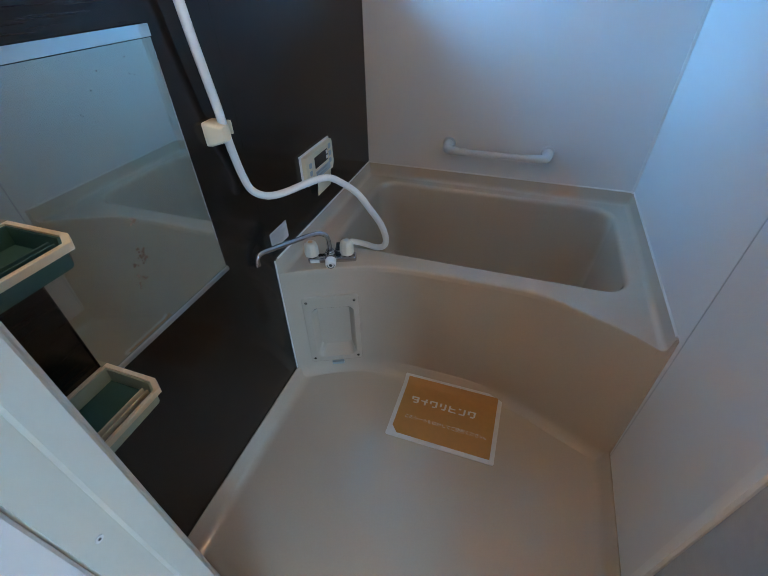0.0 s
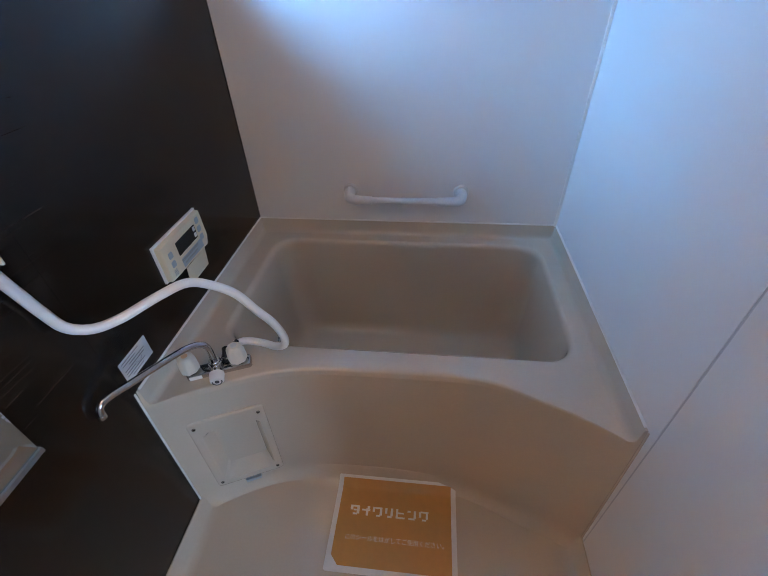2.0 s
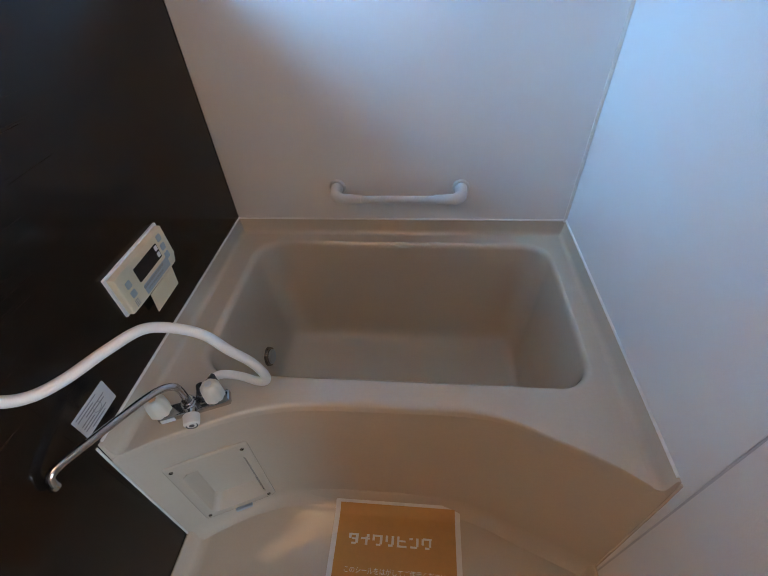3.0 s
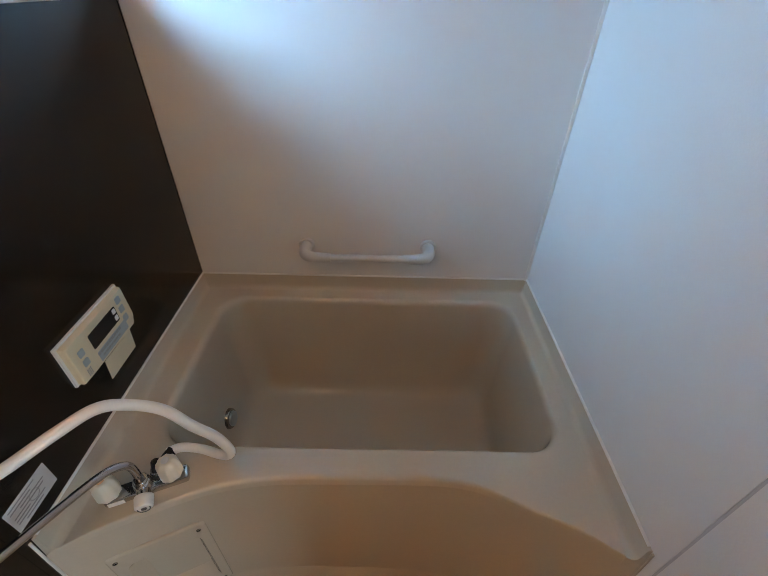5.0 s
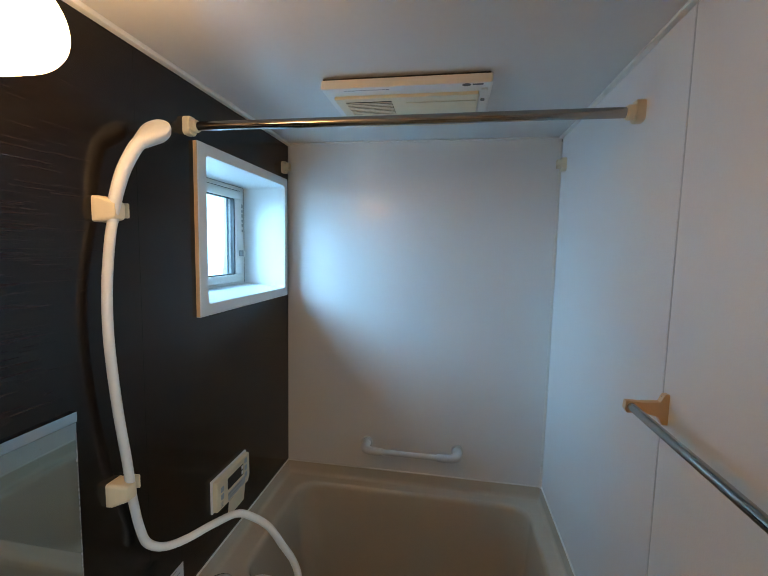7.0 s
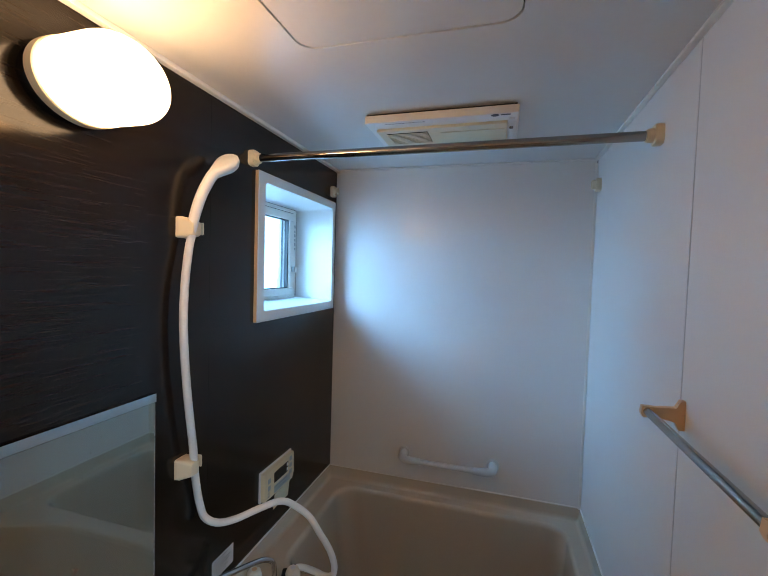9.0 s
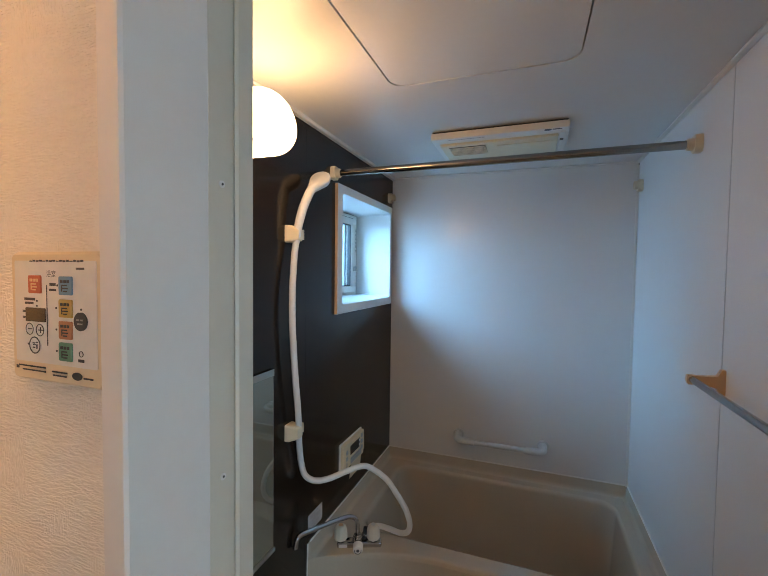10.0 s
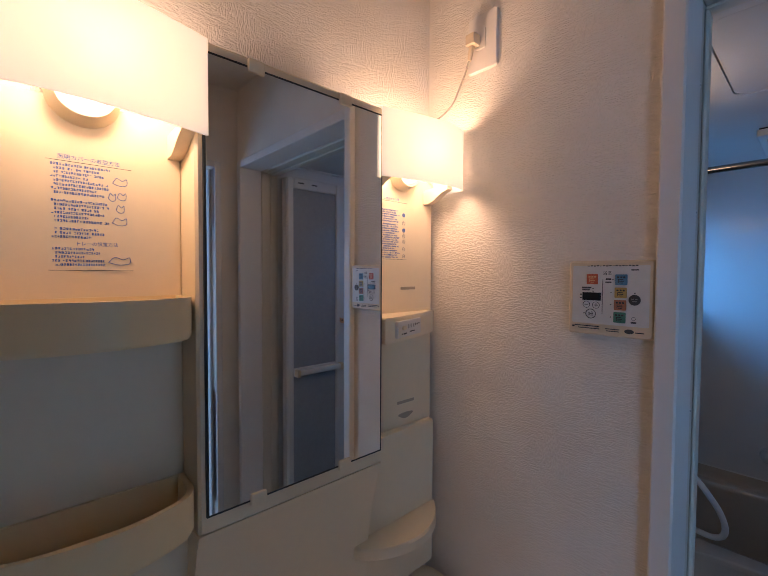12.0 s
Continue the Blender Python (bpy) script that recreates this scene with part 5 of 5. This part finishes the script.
for x, z in ((-0.3565, 1.5440), (-0.3565, 1.5230), (-0.3565, 1.5020), (-0.3540, 1.5660), (-0.3205, 1.5440), (-0.3855, 1.5500), (-0.3855, 1.5450), (-0.4000, 1.5060)):
    prism(pr, disc(x, z, 0.0010), on_y, KY, KY - 0.0005)
part("printing", pr, M_DARKINK, fc, kind="stuff")
part("timer_mark", loft(B(), [on_y(disc(-0.3215, 1.5015, 0.0030), KY), on_y(disc(-0.3215, 1.5015, 0.0030), KY - 0.0005), on_y(disc(-0.3215, 1.5015, 0.0024), KY - 0.0005), on_y(disc(-0.3215, 1.5015, 0.0024), KY)]), M_DARKINK, fc)
part("emblem", prism(B(), [(-0.3275 + 0.0070 * math.cos(a), 1.4795 + 0.0038 * math.sin(a)) for a in (k * math.pi / 12 for k in range(24))], on_y, KY, KY - 0.0006), M_DARKINK, fc)
text_mesh("heading", "浴室", 0.0072, frame_matrix(Vector((-0.3700, KY - 0.0004, 1.5745)), (1, 0, 0), (0, 0, 1)), M_DARKINK, fc)

OP = thing("wall_outlet", (-0.627, DY1, 2.02), "white wall outlet with a plug and cable above the washstand", "outlet")
pl = part("plate", prism(B(), rrect(-0.627, 2.079, 0.072, 0.121, 0.005), on_y, DY1, DY1 - 0.008, edge=0.002), M_PLASTIC, OP)
part("socket", prism(B(), rrect(-0.630, 2.085, 0.024, 0.044, 0.004), on_y, DY1 - 0.008, DY1 - 0.011, edge=0.001), M_PLASTIC, OP)
pg = part("plug", box(B(), -0.652, -0.628, DY1 - 0.036, DY1 - 0.011, 2.068, 2.092, bevel=0.004), M_CREAM, OP)
part("strain_relief", cyl(B(), (-0.642, DY1 - 0.024, 2.069), (-0.648, DY1 - 0.024, 2.040), 0.0065, 0.004, 14), M_CREAM, pg)
cable = spline([(-0.646, DY1 - 0.024, 2.048), (-0.660, DY1 - 0.022, 2.020), (-0.682, DY1 - 0.018, 1.988), (-0.700, DY1 - 0.016, 1.964), (-0.725, DY1 - 0.018, 1.947), (-0.752, DY1 - 0.024, 1.934), (-0.775, DY1 - 0.030, 1.920)], 50)
part("cable", tube(B(), cable, 0.0016, 10, 1.4), M_PALEGREY, OP, "grey cable")

# ---- washstand ----
VX, VY0, VY1 = -0.757, -0.906, -0.125
MC = (-0.678 - 0.354) / 2
VAN = thing("mirror_cabinet", (-0.77, MC, 0.868), "cream washstand back with mirror, side trays and two lit shades", "mirror cabinet")
flip = lambda y: 2 * MC - y
part("back_panel", box(B(), DX0, VX, -0.343, VY1, 1.222, 1.792, bevel=0.003), M_VANITY, VAN)
part("back_panel", box(B(), DX0, VX, VY0, -0.689, 1.222, 1.792, bevel=0.003), M_VANITY, VAN)
part("lower_panel", box(B(), DX0, -0.744, VY0, VY1, 0.868, 1.222, bevel=0.006), M_VANITY, VAN)
part("centre_body", boxes(B(), [(DX0, -0.693, -0.689, -0.343, 1.200, 1.893)], 0.004), M_VANITY, VAN)
m_low = [(-0.744, 0.90), (-0.738, 1.00), (-0.722, 1.10), (-0.704, 1.17), (-0.693, 1.20), (-0.744, 1.20)]
part("centre_skirt", loft(B(), [[Vector((x, -0.689, z)) for x, z in m_low], [Vector((x, -0.343, z)) for x, z in m_low]], True, True), M_VANITY, VAN)
part("mirror_gasket", box(B(), -0.6929, -0.6882, -0.6795, -0.3495, 1.2270, 1.8770), M_RUBBER, VAN, "thin black mirror edge")
part("mirror", box(B(), -0.6893, -0.6872, -0.6765, -0.3535, 1.2305, 1.8735), M_MIRROR2, VAN, "clear mirror")
for y in (-0.603, -0.439):
    part("mirror_clip", box(B(), -0.6929, -0.6835, y - 0.013, y + 0.013, 1.868, 1.888, bevel=0.003), M_VANITY, VAN)
    part("mirror_clip", box(B(), -0.6929, -0.6835, y - 0.013, y + 0.013, 1.220, 1.239, bevel=0.003), M_VANITY, VAN)

front_r = spline([(-0.680, -0.357), (-0.664, -0.300), (-0.652, -0.240), (-0.648, -0.185), (-0.654, -0.144), (-0.664, -0.129)], 26)
for side in (0, 1):
    f = [(x, flip(y)) if side else (x, y) for x, y in front_r]
    s = B()
    ins = [(x - 0.003, y + (0.0015 if not side else -0.0015) * (1 if i < 3 else 0)) for i, (x, y) in enumerate(f)]
    tail = [(-0.690, f[-1][1] + (0.003 if side == 0 else -0.003)), (-0.750, f[-1][1] + (0.004 if side == 0 else -0.004))]
    f2 = f + tail
    n = len(f2)
    pts = [Vector((x, y, 0)) for x, y in f2]
    inner = []
    for i, p in enumerate(pts):
        d = (pts[min(i + 1, n - 1)] - pts[max(0, i - 1)]).normalized()
        nn = Vector((-d.y, d.x, 0))
        if nn.x > 0:
            nn = -nn
        if i >= n - 2:
            nn = Vector((0, -1 if side == 0 else 1, 0))
        inner.append(p + nn * 0.003)
    loop = [p for p in pts] + inner[::-1]
    z0, z1 = 1.760, 1.889
    vs0 = [s.verts.new((p.x, p.y, z0)) for p in loop]
    vs1 = [s.verts.new((p.x, p.y, z1)) for p in loop]
    m = len(loop)
    for i in range(m):
        j = (i + 1) % m
        s.faces.new((vs0[i], vs0[j], vs1[j], vs1[i]))
    for i in range(n - 1):
        s.faces.new((vs0[i], vs0[m - 1 - i], vs0[m - 2 - i], vs0[i + 1]))
        s.faces.new((vs1[i], vs1[i + 1], vs1[m - 2 - i], vs1[m - 1 - i]))
    part("lamp_shade", s, M_OPAL, VAN, "glowing curved opal shade")
    cy = -0.2285 if side == 0 else flip(-0.2285)
    rg = part("lamp_socket", loft(B(), [[Vector((x, cy + r * math.cos(a), 1.797 + 0.95 * r * math.sin(a))) for a in (2 * math.pi * k / 36 for k in range(36))]
                                        for x, r in ((VX, 0.040), (VX + 0.010, 0.037), (VX + 0.024, 0.034), (VX + 0.026, 0.032), (VX + 0.025, 0.026), (VX + 0.006, 0.0255))], False, True), M_VANITY, VAN)
    part("bulb", ball(B(), (VX + 0.034, cy, 1.803), 0.0215, (1, 1, 1)), M_BULB, rg, "lit bulb")
    ya = (-0.148, -0.334) if side == 0 else (flip(-0.136), flip(-0.334))
    for y in ya:
        part("shade_arm", prism(B(), [(VX, 1.738), (VX, 1.772), (-0.686, 1.772), (-0.684, 1.765), (-0.704, 1.757), (-0.725, 1.744), (-0.738, 1.739)], on_y, y - 0.009, y + 0.009), M_VANITY, VAN)

# control shelf and lower ledge, east of the mirror bay
sh_out = [(-0.757, -0.345), (-0.682, -0.345), (-0.690, -0.30), (-0.706, -0.24), (-0.726, -0.18), (-0.744, -0.132), (-0.757, -0.127)]
part("control_shelf", prism(B(), sh_out[::-1], on_z, 1.436, 1.487, edge=0.003), M_VANITY, VAN)
dvec = Vector((-0.726 + 0.690, -0.18 + 0.30, 0)).normalized()
CP = frame_matrix(Vector((-0.7005, -0.262, 1.461)), dvec, (0, 0, 1))
cpn = CP.to_3x3() @ Vector((0, 0, 1))
cp = part("control_plate", placed(prism(B(), rrect(0.0, 0.0, 0.105, 0.034, 0.002), on_z, -0.006, 0.004, edge=0.001), CP), M_PLASTIC, VAN, "white control plate")
part("rocker_switch", placed(prism(B(), rrect(-0.026, 0.002, 0.017, 0.0085, 0.004), on_z, 0.004, 0.0065, edge=0.001), CP), M_VANITY, cp)
pr = B()
for x, z, w, h in ((-0.006, 0.004, 0.0018, 0.008), (0.004, 0.004, 0.0018, 0.008), (0.017, 0.004, 0.0018, 0.008), (0.026, 0.005, 0.0018, 0.006), (0.034, 0.005, 0.005, 0.003), (0.041, 0.006, 0.006, 0.0015),
                   (-0.034, -0.010, 0.005, 0.003), (-0.022, -0.010, 0.012, 0.003), (0.010, -0.008, 0.022, 0.0025)):
    box(pr, x - w / 2, x + w / 2, z - h / 2, z + h / 2, 0.004, 0.0045)
part("printing", placed(pr, CP), M_DARKINK, cp, kind="stuff")

lg = spline([(-0.744, -0.380), (-0.715, -0.372), (-0.682, -0.320), (-0.668, -0.250), (-0.690, -0.180), (-0.735, -0.130), (-0.744, -0.127)], 24)
part("ledge", prism(B(), [tuple(p) for p in lg][::-1], on_z, 1.000, 1.022, edge=0.004), M_VANITY, VAN)
part("recess_step", prism(B(), [(-0.757, -0.342), (-0.735, -0.342), (-0.738, -0.24), (-0.748, -0.15), (-0.757, -0.127)][::-1], on_z, 1.214, 1.224, edge=0.002), M_VANITY, VAN)
for y0, y1, z0, z1 in ((-0.230, -0.183, 1.538, 1.5445), (-0.330, -0.298, 1.538, 1.5445), (-0.238, -0.184, 1.276, 1.2825), (-0.330, -0.298, 1.272, 1.2785)):
    part("slot", prism(B(), rrect((y0 + y1) / 2, (z0 + z1) / 2, y1 - y0, z1 - z0, 0.001, 2), on_x, VX, VX + 0.0006), M_SLOT, VAN)
for y in (-0.211, -0.313):
    cres = [(y - 0.025 + 0.05 * k / 12, 1.250 - 0.010 * math.sin(math.pi * k / 12)) for k in range(13)] + [(y + 0.025 - 0.05 * k / 12, 1.252 + 0.002 * math.sin(math.pi * k / 12)) for k in range(1, 12)]
    part("slot", prism(B(), cres, on_x, VX, VX + 0.0006), M_SLOT, VAN)

def side_tray(zt, zb):
    o = spline([(-0.757, -0.914), (-0.702, -0.912), (-0.670, -0.893), (-0.652, -0.800), (-0.668, -0.730), (-0.694, -0.695), (-0.757, -0.690)], 30)
    part("side_tray", tray_skin(B(), [tuple(p) for p in o], zt, zb, 0.010, 0.008), M_TRAY, VAN, "yellowed cream tray with a raised lip and lamplight in its colour")


side_tray(1.541, 1.484)
side_tray(1.272, 1.214)
part("side_cheek", box(B(), VX, -0.742, -0.914, VY0, 1.222, 1.792, bevel=0.003), M_VANITY, VAN)


def notice(y0, y1, z1, z0, title, rows, icons, blue):
    """Printed instructions on the cream panel: a title, worn lines of print and small icons."""
    x = VX + 0.0004
    st = thing("instruction_sticker", (VX, (y0 + y1) / 2, z0), "clear instruction sticker with blue print on the cream washstand panel", "sticker", "instruction stickers on the washstand")
    part("film", prism(B(), rrect((y0 + y1) / 2, (z0 + z1) / 2, y1 - y0, z1 - z0, 0.002, 3), on_x, VX, x), M_VANITY, st)
    text_mesh("title", title, 0.0066, frame_matrix(Vector((x + 0.0004, (y0 + y1) / 2 - 0.001, z1 - 0.006)), (0, 1, 0), (0, 0, 1)), blue, st, "CENTER")
    rg = random.Random(int(-y0 * 1000))
    bars, rules = B(), B()
    for zz, ya, yb in rows:
        yy = ya
        while yy < yb:
            w = rg.uniform(0.0018, 0.0026)
            for k in range(3):
                if rg.random() < 0.74:
                    box(bars, x, x + 0.0004, yy, yy + w * rg.uniform(0.7, 1), zz - 0.0014 + 0.0011 * k, zz - 0.00072 + 0.0011 * k)
            for k in range(2):
                if rg.random() < 0.6:
                    a = yy + w * rg.uniform(0.05, 0.8)
                    box(bars, x, x + 0.0003, a, a + 0.0006, zz - 0.0012, zz + 0.0011)
            yy += w + (0.0006 if rg.random() < 0.93 else 0.003)
    for zz in (z1 - 0.009, z0 + 0.003):
        box(rules, x, x + 0.0004, y0, y1, zz, zz + 0.0005)
    part("print", bars, blue, st, "lines of small blue print", "stuff")
    part("rules", rules, M_DARKINK, st, kind="stuff")
    for iy, iz, r, solid in icons:
        if solid:
            ic = part("icon", prism(B(), disc(iy, iz, r), on_x, x, x + 0.0005), M_BLUEINK, st, "solid blue round icon")
            part("icon_mark", box(B(), x + 0.0005, x + 0.0008, iy - 0.0006, iy + 0.0006, iz - r * 0.6, iz + r * 0.6), M_PRINT, ic)
        else:
            d0, d1 = disc(iy, iz, r), disc(iy, iz, r * 0.84)
            ic = part("icon", loft(B(), [on_x(d0, x), on_x(d0, x + 0.0004), on_x(d1, x + 0.0004), on_x(d1, x)]), M_GREYINK, st, "grey ring icon with a slash")
            part("icon_mark", placed(box(B(), 0, 0.0004, -r * 0.8, r * 0.8, -0.00025, 0.00025), Matrix.Translation((x, iy, iz)) @ Euler((radians(-45), 0, 0)).to_matrix().to_4x4()), M_GREYINK, ic)
    return st


rows = [(1.7135 - 0.0048 * i + (-0.002 if i > 5 else 0), -0.303, (-0.240, -0.246, -0.238, -0.252, -0.244, -0.236, -0.242)[i % 7]) for i in range(22)]
notice(-0.306, -0.213, 1.742, 1.603, "ご使用上の注意", rows, [(-0.222, 1.706, 0.0046, True), (-0.222, 1.688, 0.0046, False), (-0.222, 1.672, 0.0046, True), (-0.222, 1.659, 0.0042, False),
                                                       (-0.222, 1.646, 0.0042, False), (-0.222, 1.630, 0.0042, False), (-0.222, 1.614, 0.0042, False)], M_BLUEINK)
rows = [(1.7085 - 0.0050 * i, -0.838 + (0.003 if i % 3 else 0), (-0.778, -0.790, -0.784, -0.800, -0.780)[i % 5] - (0.006 if i > 18 else 0)) for i in range(26) if i not in (8, 15, 19, 20)]
ls = notice(-0.842, -0.752, 1.722, 1.573, "照明カバーの着脱方法", rows, [], M_BLUEINK)
text_mesh("title", "トレーの設置方法", 0.0058, frame_matrix(Vector((VX + 0.0008, -0.815, 1.6085)), (0, 1, 0), (0, 0, 1)), M_BLUEINK, ls)
for yy, zz, ww in ((-0.766, 1.696, 0.016), (-0.764, 1.677, 0.010), (-0.775, 1.675, 0.008), (-0.766, 1.660, 0.009), (-0.767, 1.643, 0.016), (-0.768, 1.590, 0.024)):
    p = spline([(yy - ww / 2, zz - 0.003), (yy - ww * 0.2, zz + 0.004), (yy + ww * 0.2, zz + 0.001), (yy + ww / 2, zz + 0.004), (yy + ww / 2, zz - 0.004), (yy, zz - 0.006), (yy - ww / 2, zz - 0.003)], 40)
    part("drawing", tube(B(), [(VX + 0.0008, a, b) for a, b in p], 0.00035, 5), M_BLUEINK, ls, "small blue line drawing")

WB = thing("washbasin", (-0.55, MC, 0.0), "cream washbasin on a white cabinet beneath the mirror", "washbasin")
bo = rrect(-0.545, MC, 0.470, 0.775, 0.05, 8)
bi = rrect(-0.520, MC, 0.350, 0.560, 0.12, 8)
part("bowl", loft(B(), [on_z(bo, 0.780), on_z(bo, 0.848), on_z(rrect(-0.545, MC, 0.460, 0.765, 0.048, 8), 0.856), on_z(rrect(-0.520, MC, 0.370, 0.580, 0.13, 8), 0.854), on_z(bi, 0.846),
                      on_z(rrect(-0.520, MC, 0.310, 0.500, 0.12, 8), 0.76), on_z(rrect(-0.520, MC, 0.20, 0.36, 0.09, 8), 0.705)], True, True), M_VANITY, WB)
part("cabinet_body", box(B(), -0.775, -0.335, MC - 0.375, MC + 0.375, 0.06, 0.779, bevel=0.002), M_PAINT, WB)
part("plinth", box(B(), -0.775, -0.375, MC - 0.37, MC + 0.37, 0.0, 0.059), M_GREYINK, WB)
for y0, y1 in ((MC - 0.372, MC - 0.002), (MC + 0.002, MC + 0.372)):
    dr = part("cabinet_door", box(B(), -0.3345, -0.316, y0, y1, 0.065, 0.774, bevel=0.002), M_PAINT, WB)
    part("door_knob", cyl(B(), (-0.316, (y0 + y1) / 2 + (0.14 if y0 < MC - 0.1 else -0.14), 0.70), (-0.298, (y0 + y1) / 2 + (0.14 if y0 < MC - 0.1 else -0.14), 0.70), 0.009, seg=18, bevel=0.002), M_STEEL, dr)
structure("ground", box(B(), -40, 40, -40, 40, -3.2, -3.0), M_COLD, "grey ground outside")
